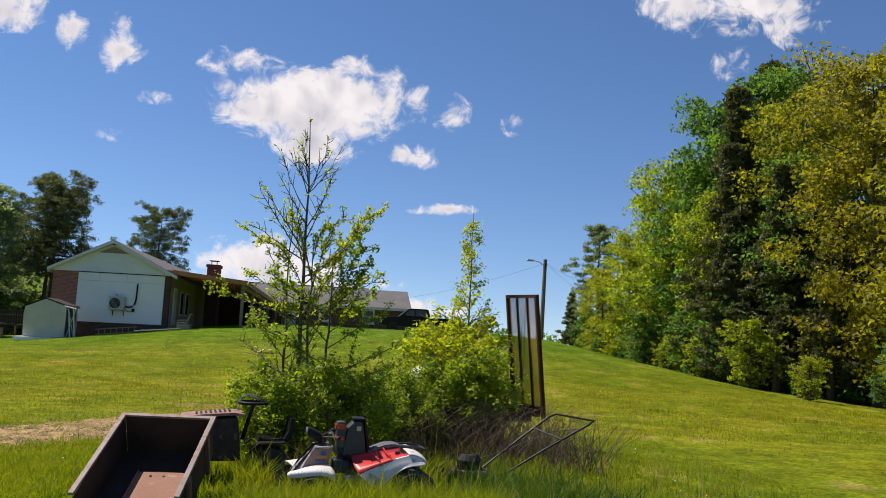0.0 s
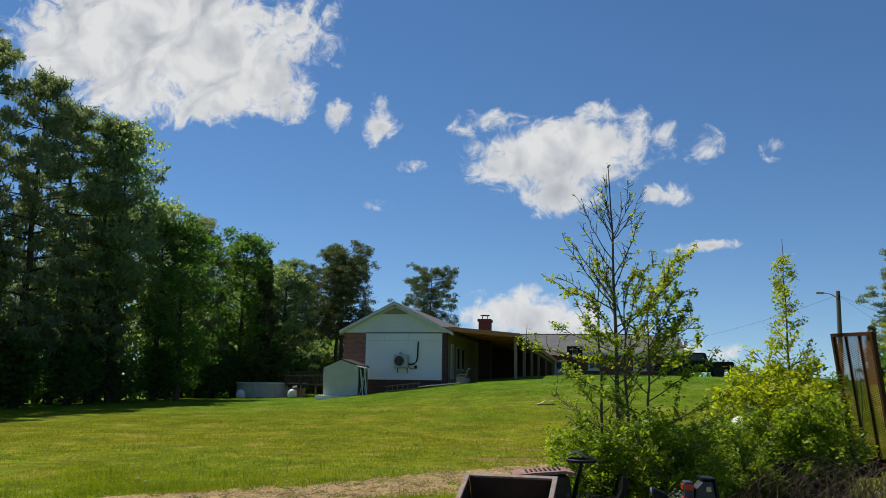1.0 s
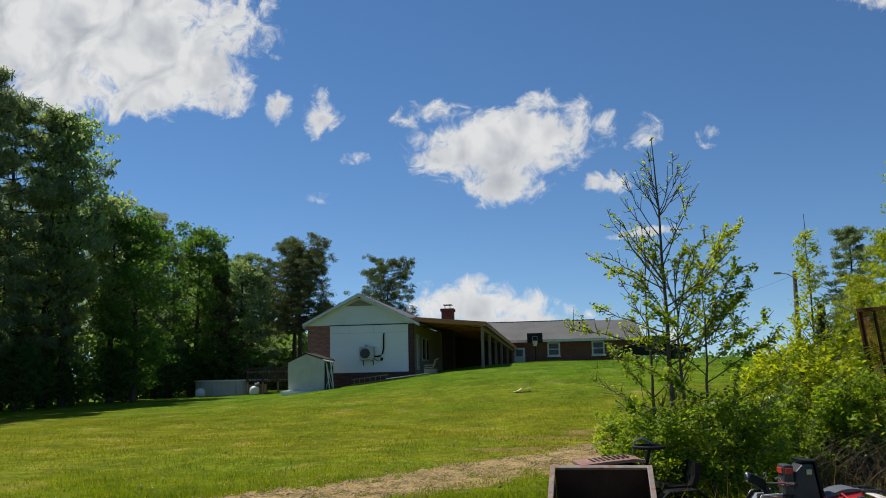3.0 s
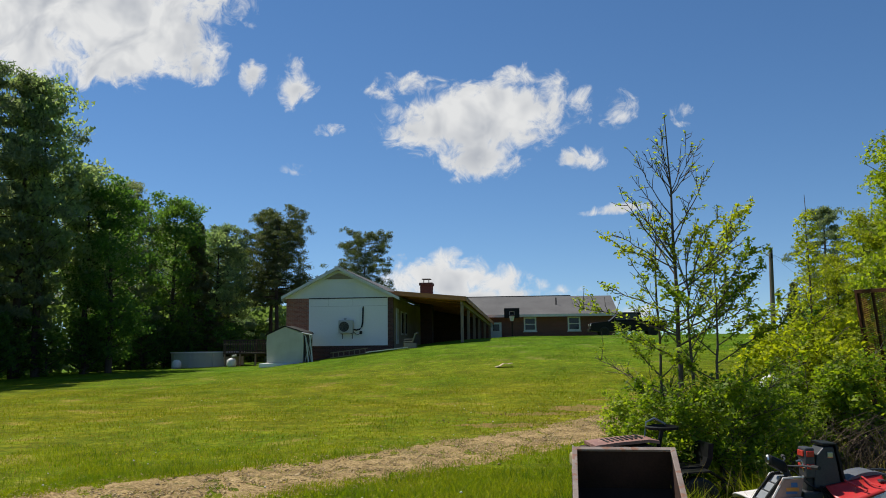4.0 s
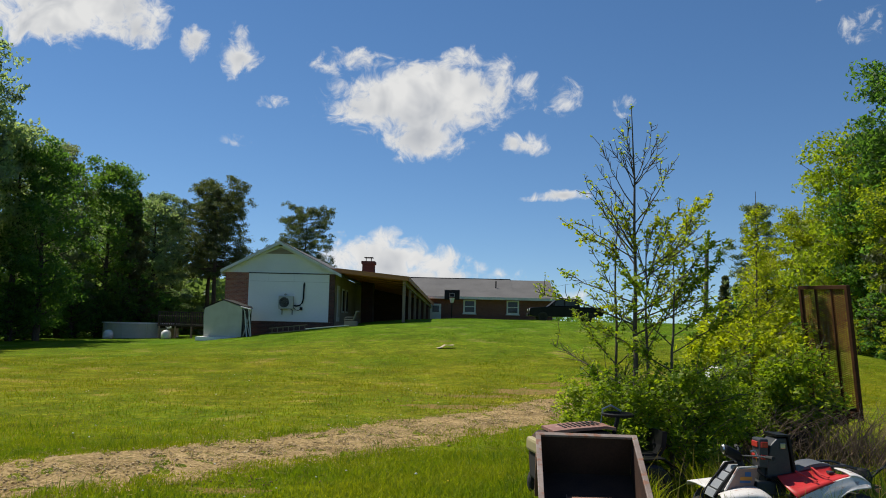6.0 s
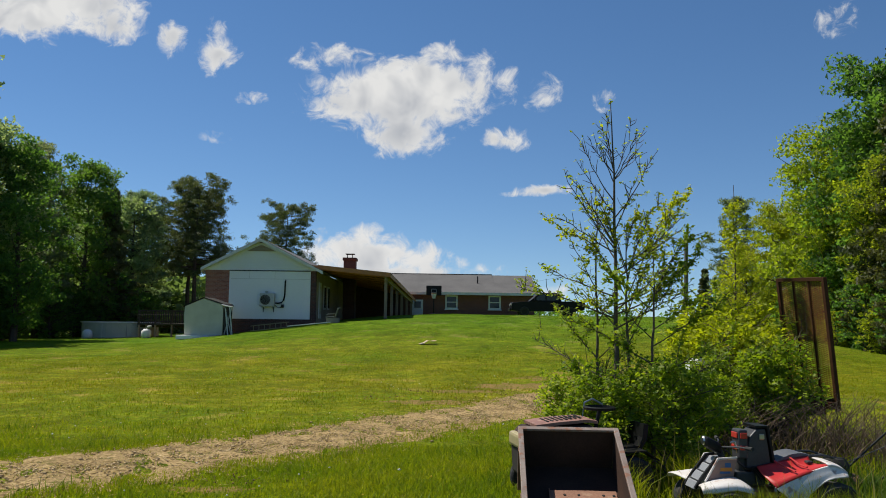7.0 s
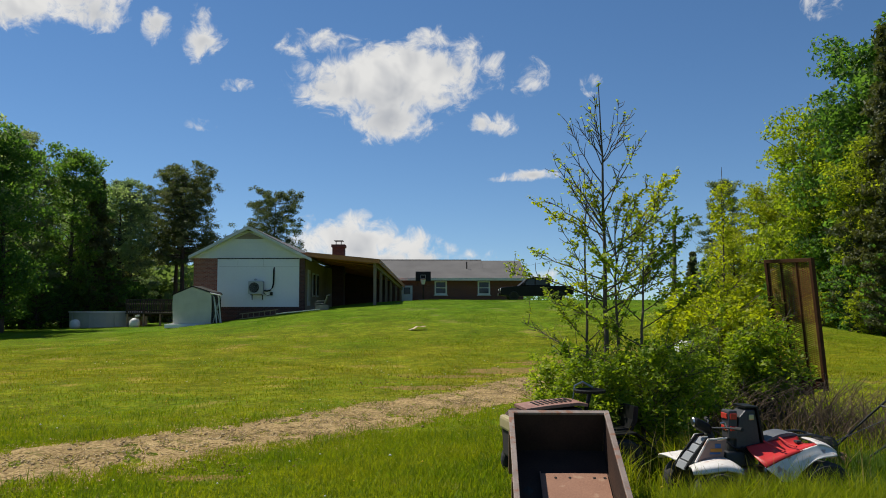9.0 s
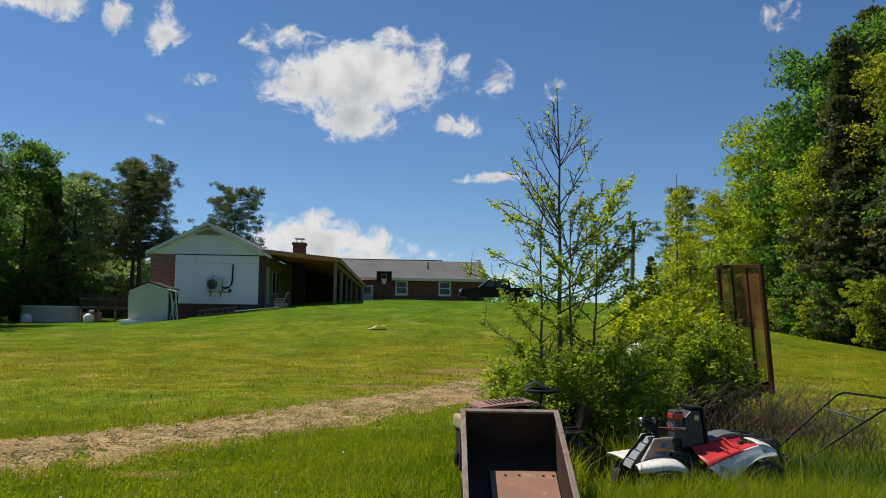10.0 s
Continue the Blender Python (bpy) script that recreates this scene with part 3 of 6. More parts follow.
gt = np.random.default_rng(11)
SPRING = [tree_meshes("broad", 10, gt, 0.27, 18000, 0.155, LF_SPRING, 0.06) for _ in range(2)]
GREEN = [tree_meshes("broad", 12, gt, 0.22, 17000, 0.19, LF_GREEN, 0.05) for _ in range(2)]
OLIVE = [tree_meshes("broad", 12, gt, 0.25, 26000, 0.15, LF_OLIVE, 0.06)]
DARKT = [tree_meshes("broad", 12, gt, 0.17, 9500, 0.2, LF_DARK, 0.33) for _ in range(2)]
PINE = [tree_meshes("pine", 14, gt, 0.2, 16000, 0.32, LF_PINE) for _ in range(2)]
TALLP = [tree_meshes("tallpine", 14, gt, 0.27, 30000, 0.26, LF_TALL) for _ in range(2)]
CEDAR = [tree_meshes("cedar", 12, gt, 0.2, 24000, 0.25, LF_CEDAR)]
SHRUB = [tree_meshes("broad", 3, gt, 0.42, 4500, 0.12, LF_GREEN, 0.02), tree_meshes("broad", 3, gt, 0.42, 4500, 0.12, LF_SPRING, 0.02)]
THIN = [tree_meshes("broad", 12, gt, 0.2, 3600, 0.15, LF_OLIVE, 0.3)]

L_SPRING, L_GREEN, L_OLIVE = "tree in fresh yellow-green spring leaf", "full green broadleaf tree at the wood's edge", "tree with olive-yellow young leaves"
L_DARK, L_PINE, L_TALL, L_CEDAR = "shaded dark broadleaf tree at the wood's edge", "dark green pine with layered branches", "tall pine with bare trunk and rounded crown", "dense dark conical cedar"
LEFT, RIGHT = "trees along the wood behind the house", "trees along the edge of the field"


def stand(kind, x, y, top, group, base=None):
    """One tree of that kind whose crown reaches the height top."""
    names = {"S": ("spring_tree", L_SPRING, SPRING, 10), "G": ("green_tree", L_GREEN, GREEN, 12), "O": ("olive_tree", L_OLIVE, OLIVE, 12), "D": ("dark_tree", L_DARK, DARKT, 12),
             "P": ("pine", L_PINE, PINE, 14), "T": ("tall_pine", L_TALL, TALLP, 14), "C": ("cedar", L_CEDAR, CEDAR, 12), "B": ("half_bare_tree", "half-bare tree with sparse young leaves", THIN, 12)}
    n, lab, meshes, h0 = names[kind]
    s = (top - gz(x, y)) / h0
    wide = min(s, 0.42 * s + 0.48) if group == LEFT else 0.85 * s + 0.1
    tree(n, lab, meshes[int(gt.integers(len(meshes)))], x, y, gt.uniform(0, 6.28), wide, s, group)


for k, x, y, top in (("P", -28.7, 32, 19.5), ("P", -28.9, 36, 20.5), ("S", -28.0, 32, 11.0), ("P", -27.2, 38, 18.6), ("P", -27.4, 41, 17.8), ("P", -26.2, 43, 17.6), ("D", -25.4, 43.5, 16.8),
                     ("D", -24.0, 46, 12.5), ("G", -22.4, 46.0, 11.2), ("P", -24.6, 53, 13.4), ("G", -22.6, 55, 12.0), ("C", -21.3, 56, 10.9), ("D", -21.0, 60, 10.4), ("P", -21.0, 62, 11.6),
                     ("T", -17.8, 64, 12.6), ("T", -18.8, 66, 11.8), ("T", -13.6, 80, 12.9), ("D", -29, 48, 14), ("D", -27, 55, 12), ("D", -24.5, 62, 11),
                     ("D", -22.5, 68, 10), ("D", -28, 66, 12)):
    stand(k, x, y, top, LEFT)
for k, x, y, top in (("C", 25.6, 73, 6.9), ("P", 24.9, 63, 11.8), ("S", 23.0, 57, 7.2), ("S", 23.6, 52.5, 9.2), ("S", 25.5, 50, 11), ("S", 24.0, 47, 12.8), ("G", 26.2, 43, 15.8), ("G", 27.3, 41.5, 17.0),
                     ("C", 29.5, 45, 20), ("C", 24.2, 39.0, 16.0), ("C", 23.2, 36.8, 12.5), ("C", 22.0, 35.0, 8.5), ("C", 23.0, 33.0, 10.5), ("C", 23.6, 30.0, 8.0), ("G", 25.2, 45, 13.0), ("O", 26.0, 36, 13.8), ("B", 30.0, 40, 18.5), ("O", 24.6, 28.5, 13.5), ("G", 24.2, 33, 10.5), ("O", 25.0, 24, 15.5), ("S", 22.6, 20.5, 9), ("S", 23.6, 39, 9.5),
                     ("D", 29, 34, 14), ("D", 28, 29, 13), ("D", 29, 50, 14), ("G", 29, 55, 12), ("D", 28, 61, 10), ("G", 21.5, 15.5, 14), ("O", 27, 19, 15)):
    stand(k, x, y, top, RIGHT)
for i in range(17):
    u = i / 16
    x, y = 20.9 + 2.3 * u + gt.normal(0, 0.5), 19 + 42 * u + gt.normal(0, 0.8)
    s = gt.uniform(0.6, 1.25)
    if 25 < y < 31:
        s *= 0.4
    tree("shrub", "bushy green undergrowth at the field's edge", SHRUB[i % 2], x, y, gt.uniform(0, 6.28), s, s, "undergrowth at the field's edge")["category"] = "shrub"
for i in range(22):
    u = i / 21
    x, y = -28.0 + 8.5 * u + gt.normal(0, 0.6), 35 + 27 * u + gt.normal(0, 0.8)
    s = gt.uniform(0.7, 1.3)
    tree("shrub", "dark shaded undergrowth below the wood", SHRUB[0], x, y, gt.uniform(0, 6.28), s, s, "undergrowth below the wood")["category"] = "shrub"

# deeper woods: uncountable foliage behind the edge trees
def woods(name, label, n, spots, size, material, g):
    """Foliage in a broad uneven band; spots: x, y, half width x, half width y, height."""
    S = np.array(spots, float)
    k = g.integers(len(S), size=n)
    C = np.stack([S[k, 0] + g.uniform(-1, 1, n) * S[k, 2], S[k, 1] + g.uniform(-1, 1, n) * S[k, 3], np.zeros(n)], -1)
    top = S[k, 4] * (0.75 + 0.25 * np.sin(C[:, 0] * 0.8) * np.sin(C[:, 1] * 0.7 + 1))
    C[:, 2] = height(C[:, 0], C[:, 1]) + top * g.uniform(0, 1, n) ** 0.9
    tagged(new(name, soup(name, [leaf_tris(C, size, g, 0.8)], material)), label, "woods", kind="stuff")


woods("deep_woods", "dark shaded depth of the wood behind the edge trees", 22000, [(-34.5, 38, 4, 8, 12), (-31.5, 50, 4, 8, 10.5), (-28, 62, 3, 8, 8.5), (-36, 27, 3, 8, 13), (-23, 73, 3.5, 5, 6.5)], 0.6, LF_DEEP, np.random.default_rng(21))
woods("deep_woods", "shaded depth of the wood beside the field", 22000, [(31, 25, 3, 9, 11), (32, 40, 3, 8, 12), (31, 55, 3, 8, 9), (29, 68, 3, 7, 6)], 0.5, LF_GREEN, np.random.default_rng(22))
woods("far_hedge", "distant hedge beyond the crest of the lawn", 3000, [(30, 110, 12, 3, 4.2), (12, 120, 10, 3, 3.5)], 0.5, LF_GREEN, np.random.default_rng(23))


# ---- house ----
HX0, HX1, HY0, HY1 = -11.85, -5.55, 46.5, 75.0     # long wing with its gable to the lawn
EAVE, RIDGE, RX = 4.5, 6.12, -8.72
VENTM = mat("grey_vent_paint", (0.4, 0.39, 0.33), (0.32, 0.31, 0.26), 4, 0.7)
house = thing("house", pose(0, 0, 0), "brick ranch house with white panelled gable and carport", "house")
PITCH = (RIDGE - EAVE) / (HX1 - RX)
# gable wall, stacked pieces butted end to end
part("foundation", boxed(HX0, HX1, HY0, HY0 + 0.25, 0.2, 1.68), DKBRICK, house, "dark brick foundation")
part("wall", boxed(HX0, -10.5, HY0, HY0 + 0.25, 1.684, EAVE - 0.05), BRICK, house, "red brick wall")
part("wall_panel", boxed(-10.496, -5.86, HY0 - 0.04, HY0 + 0.21, 1.684, EAVE - 0.05), PANEL, house, "smooth white wall panel")
part("wall", boxed(-5.856, HX1, HY0, HY0 + 0.25, 1.684, EAVE - 0.05), DKBRICK, house)
part("drip_rail", boxed(-10.5, -5.86, HY0 - 0.07, HY0 - 0.042, EAVE - 0.09, EAVE - 0.04), DARK, house, "dark rail above the panel")
for x in (-9.35, -7.9):
    part("panel_seam", boxed(x, x + 0.012, HY0 - 0.044, HY0 - 0.0405, 3.98, EAVE - 0.1), ACGREY, house)
part("panel_seam", boxed(-10.4, -5.9, HY0 - 0.044, HY0 - 0.0405, 3.96, 3.975), ACGREY, house)
# lap siding of the gable, board by board
bm = bmesh.new()
z, n = EAVE - 0.05, 0
while z < RIDGE - 0.12:
    z1 = min(z + 0.15, RIDGE - 0.1)
    w0, w1 = (RIDGE + 0.02 - z) / PITCH, (RIDGE + 0.02 - z1) / PITCH
    vs = [bm.verts.new(p) for p in ((RX - w0, HY0 - 0.03, z), (RX + w0, HY0 - 0.03, z), (RX + w1, HY0, z1), (RX - w1, HY0, z1), (RX - w0, HY0 + 0.2, z), (RX + w0, HY0 + 0.2, z), (RX + w1, HY0 + 0.2, z1), (RX - w1, HY0 + 0.2, z1))]
    for f in ((0, 1, 2, 3), (0, 4, 5, 1), (4, 7, 6, 5), (3, 2, 6, 7), (0, 3, 7, 4), (1, 5, 6, 2)):
        bm.faces.new([vs[i] for i in f])
    z = z1
part("gable_siding", bm, WHITE, house, "white lap siding")
vent = part("gable_vent", prism(bmesh.new(), [(RX - 0.85, 5.55), (RX + 0.85, 5.55), (RX, 5.93)], HY0 - 0.06, HY0 - 0.034), VENTM, house, "brown triangular louvre vent")
for k in range(4):
    w = 0.7 - 0.17 * k
    part("slat", boxed(RX - w, RX + w, HY0 - 0.085, HY0 - 0.062, 5.58 + 0.075 * k, 5.62 + 0.075 * k), WOOD, vent)
# side and back walls
part("wall", boxed(HX1 - 0.25, HX1, HY0 + 0.254, HY1, 0.4, EAVE - 0.05), TANWALL, house, "tan side wall under the carport")
part("wall", boxed(HX0, HX0 + 0.25, HY0 + 0.254, HY1 + 9, 0.2, EAVE - 0.05), BRICK, house)
for y0, y1, z0, z1, lab in ((47.6, 48.5, 1.75, 3.85, "door"), (49.6, 50.5, 2.3, 3.75, "window"), (51.3, 52.2, 2.3, 3.75, "window")):
    fr = part(lab, boxed(HX1 + 0.002, HX1 + 0.05, y0, y1, z0, z1), TRIM, house, "cream-painted " + lab)
    if lab == "window":
        part("pane", boxed(HX1 + 0.052, HX1 + 0.06, y0 + 0.1, y1 - 0.1, z0 + 0.1, z1 - 0.1), GLASS, fr)
    else:
        part("door_panel", boxed(HX1 + 0.052, HX1 + 0.07, y0 + 0.12, y1 - 0.12, z0 + 0.25, z1 - 0.25), CREAM, fr)
# roof of the long wing: two slabs with overhang, rake boards
for s in (-1, 1):
    over = 0.42 if s > 0 else 0.14
    e = (RX + s * (HX1 - RX + over), EAVE - PITCH * over)
    part("roof", prism(bmesh.new(), [(RX, RIDGE + 0.02), (RX, RIDGE + 0.16), (e[0], e[1] + 0.16), (e[0], e[1] + 0.02)], HY0 - 0.42, HY1 + 5), SHINGLE, house, "grey shingle roof slope")
    part("rake_board", prism(bmesh.new(), [(RX, RIDGE - 0.03), (RX, RIDGE + 0.13), (e[0] + s * 0.01, e[1] + 0.13), (e[0] + s * 0.01, e[1] - 0.03)], HY0 - 0.46, HY0 - 0.422), TRIM, house, "white rake board")
    part("soffit", prism(bmesh.new(), [(RX, RIDGE - 0.02), (RX, RIDGE + 0.016), (e[0], e[1] + 0.016), (e[0], e[1] - 0.02)], HY0 - 0.418, HY0 - 0.04), TRIM, house)
part("roof_edge", boxed(HX0 - 0.18, HX0 - 0.155, HY0 - 0.4, HY1, EAVE - 0.2, EAVE + 0.03), TRIM, house, "white gutter board")
# carport
CX1, CY1, WY_DOOR = -1.43, 74.3, 75.0
def edge(y):
    """Outer edge of the carport roof at y: x and the height of its top."""
    u = (y - HY0) / (CY1 - HY0)
    return CX1 + 0.1 + 0.75 * u, 4.38 - 0.74 * u


def sloped(x0, za, x1, zb, ya, yb, thick):
    """A slab between the house at x0 and the outer edge, which x1 and zb shift."""
    (xa, ta), (xb, tb) = edge(ya), edge(yb)
    vs = [(x0, ya, za), (xa + x1, ya, ta + zb), (xb + x1, yb, tb + zb), (x0, yb, za)]
    bm = bmesh.new()
    lo, hi = [bm.verts.new((x, y, z - thick)) for x, y, z in vs], [bm.verts.new(v) for v in vs]
    bm.faces.new(lo[::-1]); bm.faces.new(hi)
    for k in range(4):
        bm.faces.new((lo[k], lo[(k + 1) % 4], hi[(k + 1) % 4], hi[k]))
    return bm


def along(ya, yb, dx0, dx1, dz0, dz1):
    """A board that follows the outer edge."""
    bm, rings = bmesh.new(), []
    for y in (ya, yb):
        x, z = edge(y)
        rings.append([bm.verts.new((x + dx, y, z + dz)) for dx, dz in ((dx0, dz0), (dx1, dz0), (dx1, dz1), (dx0, dz1))])
    a, b = rings
    bm.faces.new(a[::-1]); bm.faces.new(b)
    for k in range(4):
        bm.faces.new((a[k], a[(k + 1) % 4], b[(k + 1) % 4], b[k]))
    return bm


part("carport_roof", sloped(HX1 - 0.3, 4.79, 0.0, 0.0, HY0 - 0.15, CY1, 0.11), FASCIA, house, "brown board carport roof")
part("fascia_board", sloped(HX1 + 0.1, 4.8, 0.03, 0.02, HY0 - 0.2, HY0 - 0.153, 0.25), FASCIA, house, "cedar-brown fascia board")
part("fascia_board", along(HY0 - 0.15, CY1, 0.003, 0.05, -0.24, 0.02), FASCIA, house, "cedar-brown fascia board")
part("beam", along(HY0 + 0.1, CY1, -0.33, -0.17, -0.42, -0.17), WOOD, house)
for y in (46.8, 51.0, 55.4, 60.0, 66.0, 72.5):
    px = edge(y)[0] - 0.25
    part("post", boxed(px - 0.085, px + 0.085, y - 0.085, y + 0.085, gz(px, y) - 0.2, edge(y)[1] - 0.424, 0.012), WOOD, house, "wooden carport post")
for k in range(12):
    y = 47.5 + 2.2 * k
    part("rafter", sloped(HX1 + 0.1, 4.65, -0.35, -0.115, y, y + 0.06, 0.09), FASCIA, house)
# end wall of the carport, the wing's darker part
part("wall", prism(bmesh.new(), [(HX1 + 0.004, 0.6), (HX1 + 0.004, 4.5), (-1.3, 3.7), (-1.3, 0.6)], 66.0, 66.2), DKBRICK, house, "shaded brick wall at the back of the carport")
dw = part("door", boxed(-0.85, 0.15, WY_DOOR - 0.06, WY_DOOR - 0.004, 2.0, 3.62), TRIM, house, "white back door with a window")
part("pane", boxed(-0.65, -0.05, WY_DOOR - 0.07, WY_DOOR - 0.062, 2.85, 3.45), GLASS, dw)
# chimney
ch = part("chimney", boxed(-5.05, -4.25, 55.6, 56.6, 1.0, 5.75), DKBRICK, house, "dark brick chimney")
part("chimney_crown", boxed(-5.12, -4.18, 55.53, 56.67, 5.754, 5.95, 0.02), DKBRICK, ch)
part("chimney_cap", boxed(-4.95, -4.35, 55.75, 56.45, 6.2, 6.24), DARK, ch, "dark metal chimney cap")
for dx in (-4.85, -4.5):
    part("cap_leg", boxed(dx, dx + 0.05, 55.9, 55.95, 5.954, 6.198), DARK, ch)
# cross wing at the back, long side to the lawn
WX0, WX1, WY = -5.3, 10.45, 75.0
WE, WR = 4.28, 6.15
part("wall", boxed(WX0, WX1, WY, WY + 0.25, 1.4, WE), WINGBRICK, house, "long red brick wall")
part("wall", boxed(WX1 - 0.25, WX1, WY + 0.254, WY + 10, 1.4, WE), WINGBRICK, house)
part("wall", prism(bmesh.new(), [(WY, WE + 0.004), (WY + 10, WE + 0.004), (WY + 5, WR - 0.05)], WX1 - 0.25, WX1, "x"), WHITE, house, "white gable end")
for x0, x1, top in ((WX0 - 3, 6.86, WR), (6.864, WX1 + 0.3, WR - 0.06)):
    for s in (-1, 1):
        part("roof", prism(bmesh.new(), [(WY + 5, top), (WY + 5, top + 0.14), (WY + 5 + s * 5.5, WE - 0.1 + 0.14), (WY + 5 + s * 5.5, WE - 0.1)], x0, x1, "x"), SHINGLE, house, "grey shingle roof slope")
part("ridge_cap", boxed(WX0 - 3, 6.86, WY + 4.9, WY + 5.1, WR + 0.13, WR + 0.18), DARK, house, "dark ridge vent")
part("fascia_board", boxed(WX0, WX1 + 0.3, WY - 0.56, WY - 0.52, WE - 0.2, WE + 0.03), TRIM, house, "pale eave board")
part("soffit", boxed(WX0, WX1 + 0.3, WY - 0.518, WY - 0.004, WE - 0.16, WE - 0.12), TRIM, house)
part("roof_vent", lathe(bmesh.new(), [(0.0, 0), (0.06, 0), (0.06, 0.75), (0.0, 0.75)], 10, "z", (5.3, WY + 2.2, 5.2)), DARK, house, "dark vent pipe")
for x0, x1 in ((2.2, 3.35), (6.2, 7.35)):
    w = part("window", boxed(x0, x1, WY - 0.05, WY - 0.003, 2.78, 4.05), TRIM, house, "white double-hung window")
    part("pane", boxed(x0 + 0.14, x1 - 0.14, WY - 0.06, WY - 0.052, 3.46, 3.93), GLASS, w)
    part("pane", boxed(x0 + 0.14, x1 - 0.14, WY - 0.06, WY - 0.052, 2.92, 3.38), GLASS, w)
    part("sill", boxed(x0 - 0.08, x1 + 0.08, WY - 0.12, WY - 0.052, 2.7, 2.776), TRIM, w)

# outdoor unit of the air conditioner on the gable wall
ac = thing("air_conditioner", pose(-8.2, HY0 - 0.06, 2.4), "pale grey air conditioner outdoor unit on the white wall", "air conditioner")
part("casing", boxed(-0.45, 0.38, -0.42, -0.08, 0, 0.74, 0.03), ACGREY, ac)
part("fan_guard", lathe(bmesh.new(), [(0.0, -0.44), (0.27, -0.44), (0.29, -0.425), (0.29, -0.418)], 24, "y", (-0.12, 0, 0.37)), DARK, ac, "round dark fan guard")
for k in range(9):
    hb = math.sqrt(max(0.01, 0.28 ** 2 - (0.06 * k - 0.24) ** 2))
    part("guard_bar", boxed(-0.364 + 0.06 * k, -0.356 + 0.06 * k, -0.452, -0.442, 0.37 - hb, 0.37 + hb), ACGREY, ac)
for x in (-0.3, 0.28):
    part("bracket", ribbon(bmesh.new(), [(0.0, -0.32), (-0.02, -0.02), (-0.42, -0.02)], x - 0.02, x + 0.02, 0.03, "x"), DARK, ac, "dark wall bracket")
part("pipe", tubed(bmesh.new(), [(0.38, -0.2, 0.2), (0.55, -0.12, 0.18), (0.72, -0.07, 0.22), (0.84, -0.06, 0.36), (0.9, -0.06, 0.6), (0.92, -0.06, 1.45), (0.92, 0.02, 1.5)], 0.045, 8), BLACK, ac, "black insulated pipe")
part("cable", tubed(bmesh.new(), [(0.38, -0.2, 0.08), (0.5, -0.1, -0.05), (0.66, -0.07, -0.08), (0.74, -0.06, 0.02)], 0.015, 6), DARK, ac)
part("junction_box", boxed(0.72, 0.86, -0.11, -0.0, -0.06, 0.12, 0.01), DARK, ac)
part("wall_lamp", lathe(bmesh.new(), [(0.0, 0), (0.07, 0.02), (0.09, 0.09), (0.0, 0.13)], 12, "z", (-0.1, -0.2, 0.76)), ACGREY, ac)

# barn-shaped shed
sg = gz(-11, 44)
shed = thing("shed", pose(-11.0, 43.4, sg), "small cream barn-shaped storage shed with open side door", "shed")
out = [(-1.0, 0.1), (-1.04, 1.2), (-1.0, 1.62), (-0.02, 2.05), (0.98, 1.72), (1.02, 1.2), (1.0, 0.1)]
part("body", prism(bmesh.new(), out, 0, 1.9), CREAM, shed, "cream sheet-metal body")
part("roof", ribbon(bmesh.new(), [(-1.06, 1.58), (-1.0, 1.66), (-0.02, 2.08), (1.0, 1.75), (1.08, 1.66)], -0.05, 1.95, 0.04), DARK, shed, "dark roof edge")
part("slab", boxed(-1.35, 1.55, -0.3, 2.0, -0.12, 0.09, 0.01), PANEL, shed, "pale concrete slab")
# no opening is cut: a dark slab gives the shade of the doorway
part("doorway", boxed(1.025, 1.06, 0.1, 1.2, 0.12, 1.55), DARK, shed, "dark slab standing for the shaded doorway")
dr = part("door", boxed(1.09, 1.5, 0.02, 0.06, 0.12, 1.62), DECK, shed, "open dark door with cross brace")
part("brace", tubed(bmesh.new(), [(1.11, 0.0, 0.15), (1.48, 0.0, 1.58)], 0.028, 4), ACGREY, dr)
part("brace", tubed(bmesh.new(), [(1.48, -0.01, 0.15), (1.11, -0.01, 1.58)], 0.028, 4), ACGREY, dr)
for i, (dx, top) in enumerate(((1.2, 1.5), (1.42, 1.62))):
    part("door_post", tubed(bmesh.new(), [(dx + 0.14, -0.12, 0.09), (dx - 0.06, 0.0, top)], 0.035, 4), TRIM, shed)
part("top_rail", tubed(bmesh.new(), [(0.95, -0.1, 1.72), (1.5, -0.02, 1.6)], 0.035, 4), TRIM, shed)

# swimming pool with wooden deck
pz = gz(-18.6, 52)
pool = thing("swimming_pool", pose(-18.9, 52.5, pz - 0.1), "round above-ground swimming pool with pale wall", "pool")
part("wall", lathe(bmesh.new(), [(2.3, 0), (2.3, 0.98), (2.24, 0.98), (2.24, 0)], 40, "z"), POOLW, pool)
part("top_rail", lathe(bmesh.new(), [(2.22, 0.99), (2.38, 0.99), (2.38, 1.05), (2.22, 1.05), (2.22, 0.99)], 40, "z"), TRIM, pool, "white top rail")
for k in range(10):
    a = k * 0.628 + 0.2
    part("upright", boxed(2.3 * math.cos(a) - 0.03, 2.3 * math.cos(a) + 0.03, 2.3 * math.sin(a) - 0.03, 2.3 * math.sin(a) + 0.03, 0, 0.985), POOLW, pool)
dz = gz(-15.5, 50)
deck = thing("deck", pose(-15.6, 50.2, dz), "weathered wooden pool deck with railings", "deck")
part("platform", boxed(-1.4, 1.6, 0, 2.5, 0.75, 0.85), DECK, deck)
for k in range(5):
    part("joist", boxed(-1.4 + 0.73 * k, -1.32 + 0.73 * k, 0.05, 2.45, 0.6, 0.746), DECK, deck)
for x in (-1.35, -0.35, 0.65, 1.5):
    part("post", boxed(x, x + 0.09, 0.02, 0.11, -0.2, 0.748), WOOD, deck)
    part("rail_post", boxed(x, x + 0.09, 0.02, 0.11, 0.854, 1.68), DECK, deck)
